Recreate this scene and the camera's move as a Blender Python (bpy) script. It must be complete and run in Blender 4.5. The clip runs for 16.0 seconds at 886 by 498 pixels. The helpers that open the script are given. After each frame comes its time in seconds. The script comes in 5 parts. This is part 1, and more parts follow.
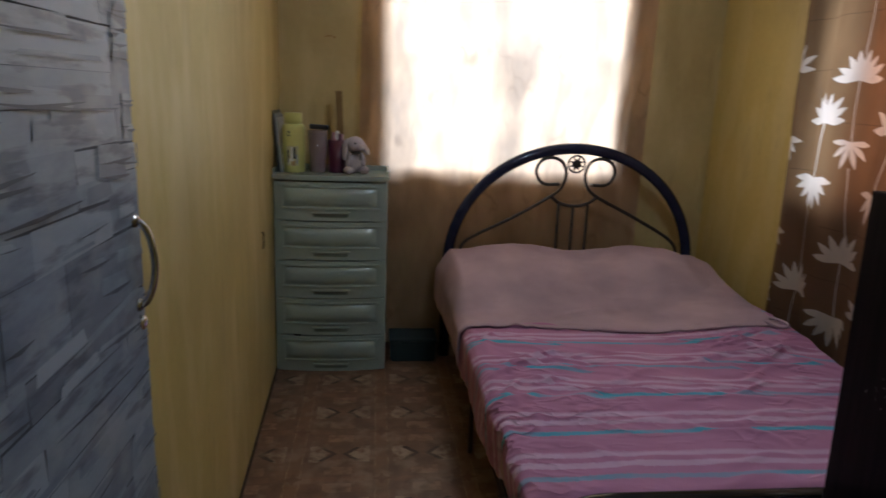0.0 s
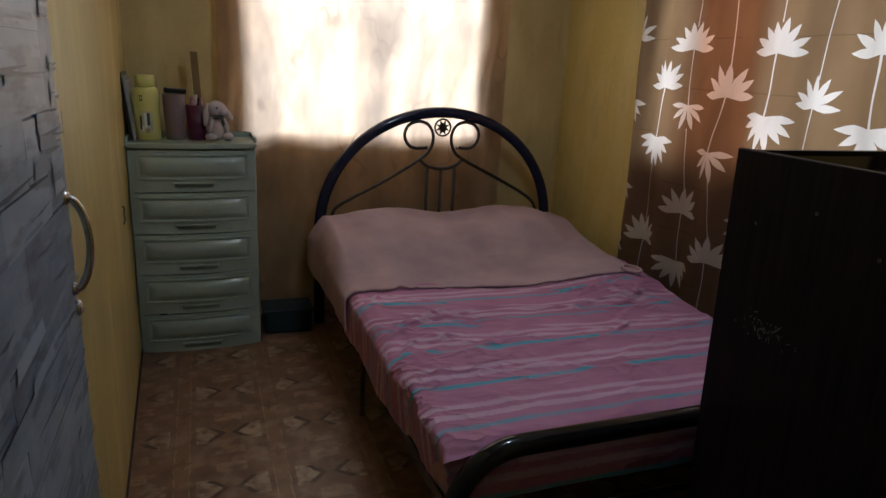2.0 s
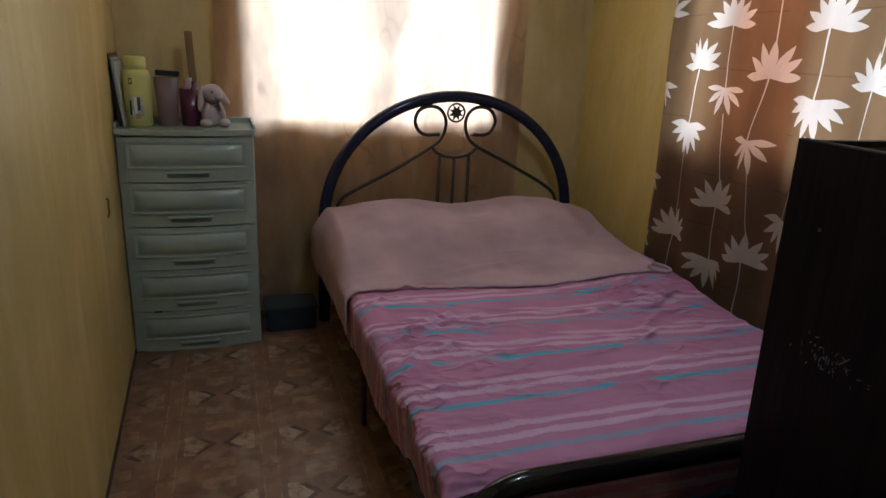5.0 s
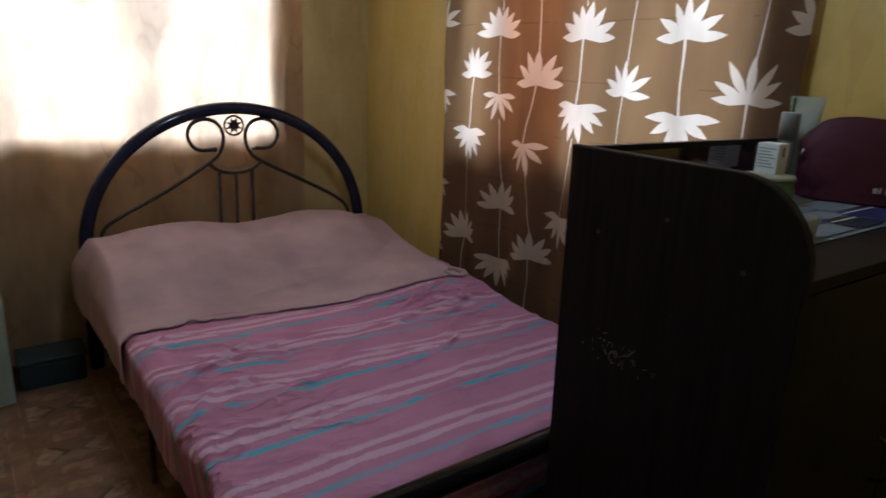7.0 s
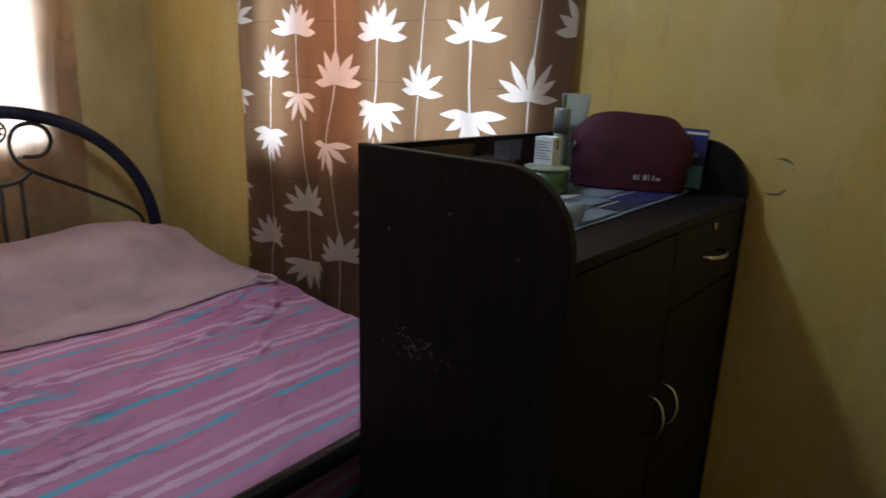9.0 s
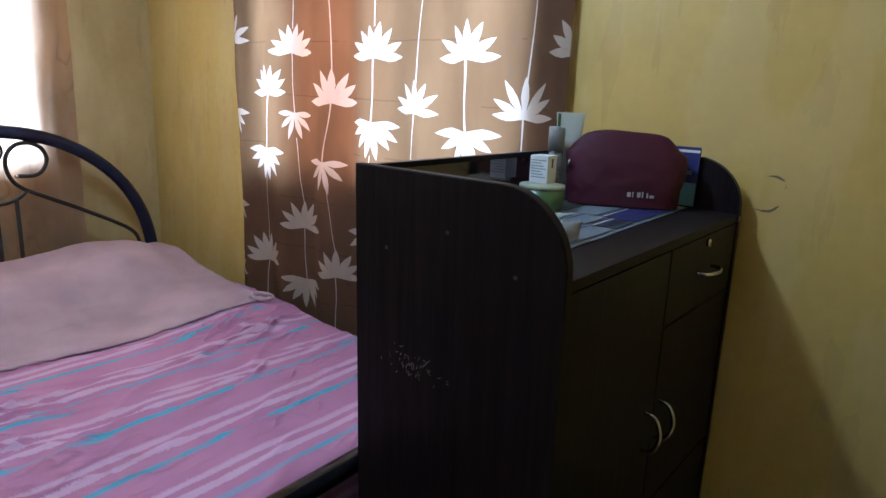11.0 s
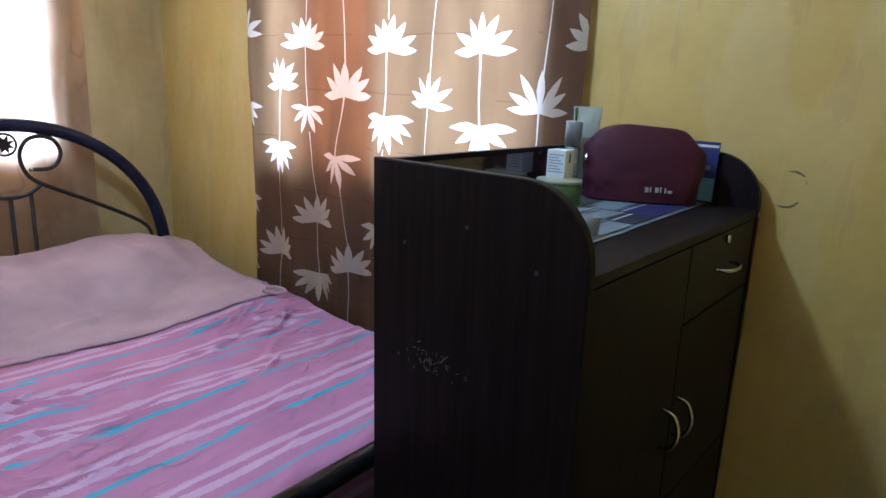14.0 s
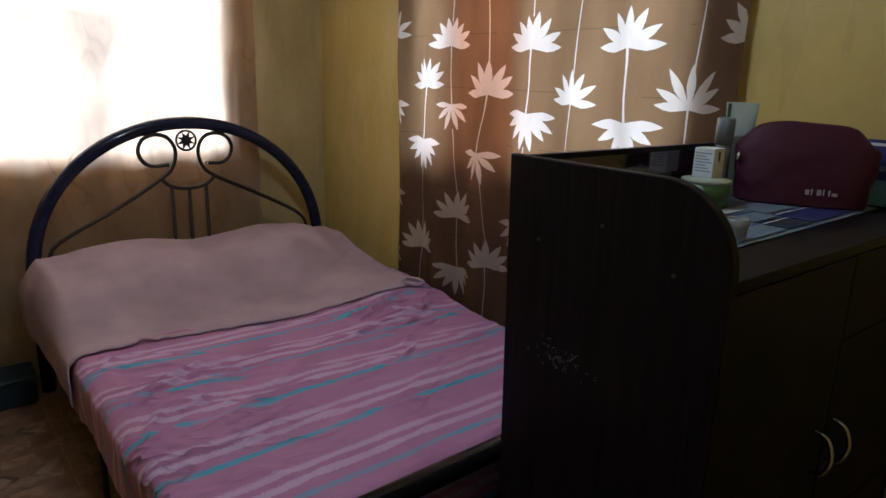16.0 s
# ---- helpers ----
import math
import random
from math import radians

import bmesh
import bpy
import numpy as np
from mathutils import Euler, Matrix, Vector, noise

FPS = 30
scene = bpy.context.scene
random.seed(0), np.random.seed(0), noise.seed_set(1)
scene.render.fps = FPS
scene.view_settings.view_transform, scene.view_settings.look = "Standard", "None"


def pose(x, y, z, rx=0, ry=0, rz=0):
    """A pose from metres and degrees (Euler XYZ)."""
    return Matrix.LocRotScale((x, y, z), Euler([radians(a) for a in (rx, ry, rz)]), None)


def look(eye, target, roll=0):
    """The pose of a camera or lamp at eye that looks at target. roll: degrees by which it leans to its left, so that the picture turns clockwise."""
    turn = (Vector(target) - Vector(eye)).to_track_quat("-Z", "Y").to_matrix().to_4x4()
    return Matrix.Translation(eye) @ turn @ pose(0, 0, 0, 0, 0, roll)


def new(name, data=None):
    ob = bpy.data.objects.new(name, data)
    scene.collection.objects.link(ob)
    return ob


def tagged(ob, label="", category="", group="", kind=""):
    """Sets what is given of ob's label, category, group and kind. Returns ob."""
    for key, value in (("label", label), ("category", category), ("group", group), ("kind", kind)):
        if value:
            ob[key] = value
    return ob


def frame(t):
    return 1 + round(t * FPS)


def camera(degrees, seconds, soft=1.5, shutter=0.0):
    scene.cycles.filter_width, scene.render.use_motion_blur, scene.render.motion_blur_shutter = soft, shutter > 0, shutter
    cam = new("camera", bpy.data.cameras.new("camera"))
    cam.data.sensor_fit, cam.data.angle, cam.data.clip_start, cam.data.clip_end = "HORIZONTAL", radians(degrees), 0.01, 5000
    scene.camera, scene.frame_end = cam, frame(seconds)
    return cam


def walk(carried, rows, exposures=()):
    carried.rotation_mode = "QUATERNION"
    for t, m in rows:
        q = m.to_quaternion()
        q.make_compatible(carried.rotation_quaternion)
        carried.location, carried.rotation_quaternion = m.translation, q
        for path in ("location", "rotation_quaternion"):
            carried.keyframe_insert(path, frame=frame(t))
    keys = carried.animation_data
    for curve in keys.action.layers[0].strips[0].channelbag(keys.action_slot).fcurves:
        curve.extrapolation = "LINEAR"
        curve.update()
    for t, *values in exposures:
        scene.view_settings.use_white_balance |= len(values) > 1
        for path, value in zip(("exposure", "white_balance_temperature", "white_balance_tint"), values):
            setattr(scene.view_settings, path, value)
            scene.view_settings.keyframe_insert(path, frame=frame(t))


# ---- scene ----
import itertools

cam = camera(68.4, 16.0, shutter=0.5)
PATH = [
    (0, (0.429, 0.416, 1.279), (0.639, 2.351, 0.821), 2.2),
    (0.5, (0.398, 0.429, 1.282), (0.818, 2.322, 0.794), 2.2),
    (1, (0.335, 0.431, 1.277), (0.867, 2.283, 0.741), 3.2),
    (1.5, (0.296, 0.425, 1.264), (0.932, 2.232, 0.691), 1.7),
    (2, (0.278, 0.424, 1.277), (0.954, 2.227, 0.735), 2.9),
    (2.5, (0.276, 0.432, 1.271), (0.969, 2.216, 0.688), 2.8),
    (3, (0.301, 0.459, 1.268), (0.889, 2.271, 0.659), 2.0),
    (3.5, (0.362, 0.5, 1.261), (0.965, 2.306, 0.648), 2.6),
    (5.8, (0.406, 0.640, 1.262), (1.026, 2.455, 0.694), 2.8),
    (6, (0.414, 0.648, 1.26), (1.178, 2.41, 0.698), 3.3),
    (6.5, (0.419, 0.686, 1.263), (1.411, 2.321, 0.676), 2.6),
    (7, (0.437, 0.68, 1.267), (1.592, 2.22, 0.726), 2.6),
    (7.5, (0.436, 0.669, 1.269), (1.673, 2.146, 0.735), 2.3),
    (8, (0.435, 0.667, 1.266), (1.696, 2.126, 0.737), 2.5),
    (8.5, (0.46, 0.654, 1.263), (1.85, 1.998, 0.749), 2.6),
    (9, (0.487, 0.649, 1.268), (2.02, 1.824, 0.749), 2.7),
    (9.2, (0.490, 0.648, 1.267), (2.045, 1.797, 0.748), 2.5),
    (11.5, (0.476, 0.648, 1.275), (2.029, 1.82, 0.812), 2.6),
    (12, (0.488, 0.652, 1.266), (2.087, 1.737, 0.75), 2.7),
    (12.5, (0.487, 0.66, 1.268), (2.065, 1.768, 0.739), 2.6),
    (13, (0.477, 0.664, 1.273), (2.03, 1.818, 0.765), 2.8),
    (13.5, (0.476, 0.665, 1.273), (2.017, 1.835, 0.767), 2.7),
    (14, (0.473, 0.667, 1.272), (2.007, 1.854, 0.784), 2.6),
    (14.5, (0.479, 0.658, 1.276), (1.998, 1.862, 0.785), 2.1),
    (15, (0.473, 0.655, 1.275), (1.875, 1.998, 0.793), 1.4),
    (15.5, (0.472, 0.645, 1.274), (1.756, 2.094, 0.773), 1.3),
    (16, (0.468, 0.649, 1.273), (1.703, 2.137, 0.762), 1.7),
]
EXPOSURES = [(0, -0.53, 5810, 10), (0.5, -0.58, 5960, 10), (1, -0.58, 5760, 10), (1.5, -0.7, 5960, 10), (2.5, -0.63, 6060, 10), (3.5, -0.28, 6110, 10), (6, -0.43, 5860, 10), (8, -0.38, 6060, 10), (9, -0.01, 5680, 10), (11.5, 0.75, 5060, 10), (12.2, 0.85, 5060, 10), (14.5, 0.81, 4960, 10), (15, 0.34, 5410, 10), (16, -0.3, 5660, 10)]
walk(cam, [(t, look(eye, aim, lean)) for t, eye, aim, lean in PATH], EXPOSURES)

# ---- light ----
world = bpy.data.worlds.new("world")
scene.world = world
world.use_nodes = True
wn = world.node_tree
sky = wn.nodes.new("ShaderNodeTexSky")
sky.sky_type, sky.sun_disc = "NISHITA", False
sky.sun_elevation, sky.sun_rotation = radians(50), radians(60)
wn.links.new(sky.outputs[0], wn.nodes["Background"].inputs[0])
wn.nodes["Background"].inputs[1].default_value = 0.08


def window_light(name, m, sx, sy, watts, colour):
    d = bpy.data.lights.new(name, "AREA")
    d.shape, d.size, d.size_y, d.energy, d.color = "RECTANGLE", sx, sy, watts, colour
    new(name, d).matrix_world = m


window_light("sky_light_north", look((1.075, 5.20, 2.05), (1.075, 3.6, 1.40)), 1.5, 1.6, 430, (0.97, 0.98, 1.0))
window_light("sky_light_east", look((2.72, 2.28, 1.50), (1.0, 2.28, 1.46)), 1.9, 1.3, 40, (0.97, 0.98, 1.0))
bulb = bpy.data.lights.new("ceiling_bulb_light", "POINT")
bulb.energy, bulb.color, bulb.shadow_soft_size = 24, (0.70, 0.85, 1.0), 0.06
new("ceiling_bulb_light", bulb).location = (1.03, 1.76, 2.235)


# ---- materials ----
def mat(name, a, b=None, rough=0.6, metal=0.0, scale=6.0, fine=60.0, bump=0.1, spec=0.5, stretch=(1, 1, 1)):
    """A surface whose colour drifts from a to b at two scales, with fine relief."""
    m = bpy.data.materials.new(name)
    m.use_nodes = True
    n, l = m.node_tree.nodes, m.node_tree.links
    s = n["Principled BSDF"]
    co, mp = n.new("ShaderNodeTexCoord"), n.new("ShaderNodeMapping")
    mp.inputs["Scale"].default_value = stretch
    l.new(co.outputs["Object"], mp.inputs[0])
    big, small = n.new("ShaderNodeTexNoise"), n.new("ShaderNodeTexNoise")
    big.inputs["Scale"].default_value, small.inputs["Scale"].default_value = scale, fine
    big.inputs["Detail"].default_value, small.inputs["Detail"].default_value = 4, 3
    l.new(mp.outputs[0], big.inputs["Vector"])
    l.new(mp.outputs[0], small.inputs["Vector"])
    add = n.new("ShaderNodeMath")
    add.operation = "MULTIPLY_ADD"
    l.new(small.outputs[0], add.inputs[0])
    add.inputs[1].default_value = 0.4
    l.new(big.outputs[0], add.inputs[2])
    ramp = n.new("ShaderNodeValToRGB")
    ramp.color_ramp.elements[0].position, ramp.color_ramp.elements[1].position = 0.5, 0.9
    b = b or tuple(c * 0.8 for c in a)
    ramp.color_ramp.elements[0].color, ramp.color_ramp.elements[1].color = (*a, 1), (*b, 1)
    l.new(add.outputs[0], ramp.inputs[0])
    l.new(ramp.outputs[0], s.inputs["Base Color"])
    s.inputs["Roughness"].default_value, s.inputs["Metallic"].default_value = rough, metal
    s.inputs["Specular IOR Level"].default_value = spec
    if bump:
        bp = n.new("ShaderNodeBump")
        bp.inputs["Strength"].default_value, bp.inputs["Distance"].default_value = bump, 0.003
        l.new(add.outputs[0], bp.inputs["Height"])
        l.new(bp.outputs[0], s.inputs["Normal"])
    return m


def maths(m, op, a, b=None, c=None):
    k = m.node_tree.nodes.new("ShaderNodeMath")
    k.operation = op
    for i, v in enumerate((a, b, c)):
        if v is None:
            continue
        if isinstance(v, (int, float)):
            k.inputs[i].default_value = v
        else:
            m.node_tree.links.new(v, k.inputs[i])
    return k.outputs[0]


def mixed(m, fac, a, b):
    k = m.node_tree.nodes.new("ShaderNodeMix")
    k.data_type = "RGBA"
    for i, v in ((0, fac), (6, a), (7, b)):
        if isinstance(v, (int, float)):
            k.inputs[i].default_value = v
        elif isinstance(v, tuple):
            k.inputs[i].default_value = (*v, 1)
        else:
            m.node_tree.links.new(v, k.inputs[i])
    return k.outputs[2]


def position(m):
    n, l = m.node_tree.nodes, m.node_tree.links
    co, xyz = n.new("ShaderNodeTexCoord"), n.new("ShaderNodeSeparateXYZ")
    l.new(co.outputs["Object"], xyz.inputs[0])
    return co.outputs["Object"], xyz.outputs


def noise_of(m, scale, vector=None, detail=3.0):
    k = m.node_tree.nodes.new("ShaderNodeTexNoise")
    k.inputs["Scale"].default_value, k.inputs["Detail"].default_value = scale, detail
    if vector is not None:
        m.node_tree.links.new(vector, k.inputs["Vector"])
    return k.outputs[0]


def base_of(m):
    """The node that feeds the base colour of m."""
    s = m.node_tree.nodes["Principled BSDF"]
    return s.inputs["Base Color"], s.inputs["Base Color"].links[0].from_socket


def cloth(name, a, b, through_colour, share, weave=500.0, scale=5.0, bump=0.15, thick=(0.62, 0.62, 0.62)):
    """A thin curtain: part scattered back, part let through."""
    m = mat(name, a, b, rough=0.9, scale=scale, fine=weave, bump=bump, spec=0.1)
    n, l = m.node_tree.nodes, m.node_tree.links
    t, mix = n.new("ShaderNodeBsdfTranslucent"), n.new("ShaderNodeMixShader")
    co, mp, nz = n.new("ShaderNodeTexCoord"), n.new("ShaderNodeMapping"), n.new("ShaderNodeTexNoise")
    mp.inputs["Scale"].default_value = (1, 1, 0.35)
    l.new(co.outputs["Object"], mp.inputs[0])
    l.new(mp.outputs[0], nz.inputs["Vector"])
    nz.inputs["Scale"].default_value, nz.inputs["Detail"].default_value = 7.0, 5.0
    pick = n.new("ShaderNodeValToRGB")
    pick.color_ramp.elements[0].position, pick.color_ramp.elements[1].position = 0.38, 0.66
    pick.color_ramp.elements[0].color = (*(c * k for c, k in zip(through_colour, thick)), 1)
    pick.color_ramp.elements[1].color = (*through_colour, 1)
    l.new(nz.outputs[0], pick.inputs[0])
    l.new(pick.outputs[0], t.inputs[0])
    mix.inputs[0].default_value = share
    l.new(n["Principled BSDF"].outputs[0], mix.inputs[1])
    l.new(t.outputs[0], mix.inputs[2])
    l.new(mix.outputs[0], n["Material Output"].inputs[0])
    return m


def wall_paint(name, a, b, worn=0.5):
    m = mat(name, a, b, rough=0.45, scale=2.5, fine=35, bump=0.12, spec=0.4)
    sock, src = base_of(m)
    vec, p = position(m)
    n = m.node_tree.nodes
    mp = n.new("ShaderNodeMapping")
    mp.inputs["Scale"].default_value = (3, 3, 0.6)
    m.node_tree.links.new(vec, mp.inputs[0])
    streak = maths(m, "GREATER_THAN", noise_of(m, 4.0, mp.outputs[0], 6), 0.62)
    c = mixed(m, maths(m, "MULTIPLY", streak, 0.2), src, (0.30, 0.21, 0.08))
    mp = n.new("ShaderNodeMapping")
    mp.inputs["Scale"].default_value = (3.2, 3.2, 0.9)
    m.node_tree.links.new(vec, mp.inputs[0])
    smear = maths(m, "MULTIPLY", maths(m, "MAXIMUM", maths(m, "SUBTRACT", noise_of(m, 2.2, mp.outputs[0], 5), 0.48), 0.0), 3.2)
    c = mixed(m, maths(m, "MINIMUM", smear, worn), c, (0.66, 0.53, 0.27))
    blot = maths(m, "MULTIPLY", maths(m, "MAXIMUM", maths(m, "SUBTRACT", noise_of(m, 1.7, vec, 6), 0.52), 0.0), 2.0)
    c = mixed(m, maths(m, "MINIMUM", blot, 0.35), c, (0.36, 0.26, 0.10))
    m.node_tree.links.new(c, sock)
    return m


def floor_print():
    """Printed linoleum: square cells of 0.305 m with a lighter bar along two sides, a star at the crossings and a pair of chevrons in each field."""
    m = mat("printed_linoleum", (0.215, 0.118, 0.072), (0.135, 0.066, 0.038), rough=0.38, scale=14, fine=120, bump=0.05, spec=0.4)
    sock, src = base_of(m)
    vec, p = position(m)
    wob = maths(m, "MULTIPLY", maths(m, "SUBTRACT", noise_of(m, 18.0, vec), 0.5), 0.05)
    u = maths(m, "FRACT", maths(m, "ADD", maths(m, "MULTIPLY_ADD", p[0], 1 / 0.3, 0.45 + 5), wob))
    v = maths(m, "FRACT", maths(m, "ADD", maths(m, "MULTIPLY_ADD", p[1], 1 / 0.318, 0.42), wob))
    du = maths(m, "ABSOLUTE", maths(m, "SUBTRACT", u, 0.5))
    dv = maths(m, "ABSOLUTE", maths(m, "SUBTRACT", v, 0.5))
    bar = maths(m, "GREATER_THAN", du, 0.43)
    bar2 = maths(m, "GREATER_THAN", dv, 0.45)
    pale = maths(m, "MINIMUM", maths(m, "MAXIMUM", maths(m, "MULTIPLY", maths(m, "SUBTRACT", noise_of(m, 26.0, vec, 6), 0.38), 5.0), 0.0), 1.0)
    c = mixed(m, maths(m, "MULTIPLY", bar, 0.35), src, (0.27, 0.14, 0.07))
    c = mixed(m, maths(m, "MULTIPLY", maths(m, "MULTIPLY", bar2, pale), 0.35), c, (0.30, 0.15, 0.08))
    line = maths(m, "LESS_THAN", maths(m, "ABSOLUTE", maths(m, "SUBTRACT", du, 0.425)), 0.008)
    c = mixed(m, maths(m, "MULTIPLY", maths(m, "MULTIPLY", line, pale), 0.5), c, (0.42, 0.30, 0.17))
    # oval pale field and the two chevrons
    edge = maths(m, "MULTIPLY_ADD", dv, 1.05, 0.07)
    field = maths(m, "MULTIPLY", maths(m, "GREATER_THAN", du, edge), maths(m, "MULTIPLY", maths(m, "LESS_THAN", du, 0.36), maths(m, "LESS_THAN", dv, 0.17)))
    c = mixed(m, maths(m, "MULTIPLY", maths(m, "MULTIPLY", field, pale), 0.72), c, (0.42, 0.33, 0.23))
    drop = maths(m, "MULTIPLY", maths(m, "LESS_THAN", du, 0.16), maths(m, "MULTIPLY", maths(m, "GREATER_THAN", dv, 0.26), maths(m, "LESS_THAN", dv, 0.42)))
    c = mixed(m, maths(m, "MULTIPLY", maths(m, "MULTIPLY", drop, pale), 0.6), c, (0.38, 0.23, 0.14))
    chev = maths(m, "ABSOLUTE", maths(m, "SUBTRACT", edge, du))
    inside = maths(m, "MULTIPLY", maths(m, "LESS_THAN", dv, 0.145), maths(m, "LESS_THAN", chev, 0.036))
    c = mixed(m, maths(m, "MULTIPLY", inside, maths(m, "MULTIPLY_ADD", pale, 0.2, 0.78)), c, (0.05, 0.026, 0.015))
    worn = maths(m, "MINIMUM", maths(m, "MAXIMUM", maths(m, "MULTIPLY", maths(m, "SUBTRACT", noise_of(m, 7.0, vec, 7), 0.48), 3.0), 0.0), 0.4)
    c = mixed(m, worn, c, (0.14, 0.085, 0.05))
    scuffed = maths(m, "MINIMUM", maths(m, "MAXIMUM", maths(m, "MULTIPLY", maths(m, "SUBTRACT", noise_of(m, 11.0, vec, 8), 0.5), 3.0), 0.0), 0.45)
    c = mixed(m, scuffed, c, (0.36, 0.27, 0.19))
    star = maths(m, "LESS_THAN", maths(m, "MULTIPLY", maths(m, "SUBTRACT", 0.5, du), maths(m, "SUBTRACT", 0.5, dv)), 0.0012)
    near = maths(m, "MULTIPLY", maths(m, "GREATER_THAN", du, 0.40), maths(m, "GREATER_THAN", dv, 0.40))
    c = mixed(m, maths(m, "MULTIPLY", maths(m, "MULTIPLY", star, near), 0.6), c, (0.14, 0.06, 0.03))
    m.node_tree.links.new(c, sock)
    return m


def fine_folds(m, scale, depth, strength):
    """Small sharp folds in a cloth, laid over its weave."""
    n, l = m.node_tree.nodes, m.node_tree.links
    vec, p = position(m)
    mp = n.new("ShaderNodeMapping")
    mp.inputs["Scale"].default_value, mp.inputs["Rotation"].default_value = (0.55, 1.3, 1.0), (0, 0, 0.5)
    l.new(vec, mp.inputs[0])
    ridge = maths(m, "ABSOLUTE", maths(m, "SUBTRACT", noise_of(m, scale, mp.outputs[0], 2), 0.5))
    fold = maths(m, "POWER", maths(m, "SUBTRACT", 1.0, maths(m, "MINIMUM", maths(m, "MULTIPLY", ridge, 6.0), 1.0)), 2.0)
    some = maths(m, "MINIMUM", maths(m, "MAXIMUM", maths(m, "MULTIPLY_ADD", noise_of(m, 3.0, vec, 2), 5.0, -2.3), 0.0), 1.0)
    old = next(k for k in n if k.type == "BUMP")
    bp = n.new("ShaderNodeBump")
    bp.inputs["Strength"].default_value, bp.inputs["Distance"].default_value = strength, depth
    l.new(maths(m, "MULTIPLY", fold, some), bp.inputs["Height"])
    l.new(old.outputs[0], bp.inputs["Normal"])
    l.new(bp.outputs[0], n["Principled BSDF"].inputs["Normal"])


def striped_sheet():
    m = mat("striped_bed_sheet", (0.46, 0.215, 0.335), (0.41, 0.18, 0.295), rough=0.85, scale=7, fine=300, bump=0.12, spec=0.15)
    sock, src = base_of(m)
    vec, p = position(m)
    near = maths(m, "MAXIMUM", maths(m, "SUBTRACT", 1.0, maths(m, "DIVIDE", maths(m, "ABSOLUTE", maths(m, "SUBTRACT", p[1], 2.36)), 0.33)), 0.0)
    wob = maths(m, "MULTIPLY", maths(m, "SUBTRACT", noise_of(m, 7.0, vec), 0.5), maths(m, "MULTIPLY_ADD", near, 0.09, 0.03))
    fall = maths(m, "MULTIPLY", maths(m, "LESS_THAN", p[1], 1.645), maths(m, "MINIMUM", maths(m, "SUBTRACT", p[2], 0.42), 0.0))
    along = maths(m, "ADD", p[1], fall)
    # where the cloth is gathered, each pleat hides a little of the pattern
    bend = maths(m, "MULTIPLY", maths(m, "SINE", maths(m, "MULTIPLY", p[0], 7.0)), 0.03)
    q = maths(m, "MULTIPLY", maths(m, "ADD", maths(m, "MULTIPLY_ADD", p[0], 0.5, p[1]), bend), 5.2)
    step = maths(m, "SUBTRACT", maths(m, "FRACT", q), 0.5)
    along = maths(m, "ADD", along, maths(m, "MULTIPLY", maths(m, "MULTIPLY", step, near), 0.05))
    v = maths(m, "FRACT", maths(m, "ADD", maths(m, "MULTIPLY_ADD", along, 1 / 0.205, 0.5 - 1.70 / 0.205 + 9), wob))
    weave = maths(m, "MULTIPLY_ADD", noise_of(m, 190.0, vec, 3), 0.09, -0.045)
    w = maths(m, "ADD", v, weave)
    def band(lo, hi):
        up = maths(m, "MINIMUM", maths(m, "MAXIMUM", maths(m, "MULTIPLY", maths(m, "SUBTRACT", w, lo - 0.006), 80.0), 0.0), 1.0)
        down = maths(m, "MINIMUM", maths(m, "MAXIMUM", maths(m, "MULTIPLY", maths(m, "SUBTRACT", hi + 0.006, w), 80.0), 0.0), 1.0)
        return maths(m, "MULTIPLY", up, down)
    # one turquoise line, then two pale bands, then a broad plain pink field
    pale = maths(m, "MULTIPLY_ADD", noise_of(m, 6.0, vec, 4), 0.45, 0.37)
    c = mixed(m, maths(m, "MULTIPLY", band(0.695, 0.805), pale), src, (0.62, 0.47, 0.62))
    c = mixed(m, maths(m, "MULTIPLY", band(0.905, 0.999), pale), c, (0.60, 0.45, 0.60))
    c = mixed(m, maths(m, "MULTIPLY", band(0.001, 0.015), pale), c, (0.60, 0.45, 0.60))
    patch = maths(m, "MINIMUM", maths(m, "MAXIMUM", maths(m, "MULTIPLY_ADD", noise_of(m, 5.0, vec, 3), 4.0, -1.3), 0.55), 0.95)
    c = mixed(m, maths(m, "MULTIPLY", band(0.455, 0.545), patch), c, (0.085, 0.37, 0.52))
    m.node_tree.links.new(c, sock)
    fine_folds(m, 11.0, 0.022, 0.75)
    return m


WALL = wall_paint("mustard_wall_paint", (0.585, 0.432, 0.130), (0.50, 0.36, 0.100), 0.22)
WEST_WALL = wall_paint("worn_pale_wall_paint", (0.535, 0.405, 0.140), (0.45, 0.335, 0.105))
# Veiling glare around the bright window is put into this wall's tan colour.
GLARE_TAN_WALL = wall_paint("glare_tan_wall_paint", (0.55, 0.43, 0.195), (0.47, 0.36, 0.155))
CEIL = mat("white_ceiling_paint", (0.80, 0.78, 0.73), (0.74, 0.71, 0.65), rough=0.8, scale=3)
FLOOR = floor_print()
SHEET = striped_sheet()
BLANKET = mat("dusty_pink_blanket", (0.475, 0.335, 0.36), (0.34, 0.238, 0.27), rough=0.95, scale=5, fine=420, bump=0.35, spec=0.1)
fine_folds(BLANKET, 5.0, 0.012, 0.35)
MATTRESS = mat("mattress_fabric", (0.5, 0.3, 0.32), rough=0.9)
BLUE_STEEL = mat("dark_blue_enamel", (0.010, 0.013, 0.035), (0.016, 0.02, 0.05), rough=0.12, scale=20, bump=0.0, spec=0.4)
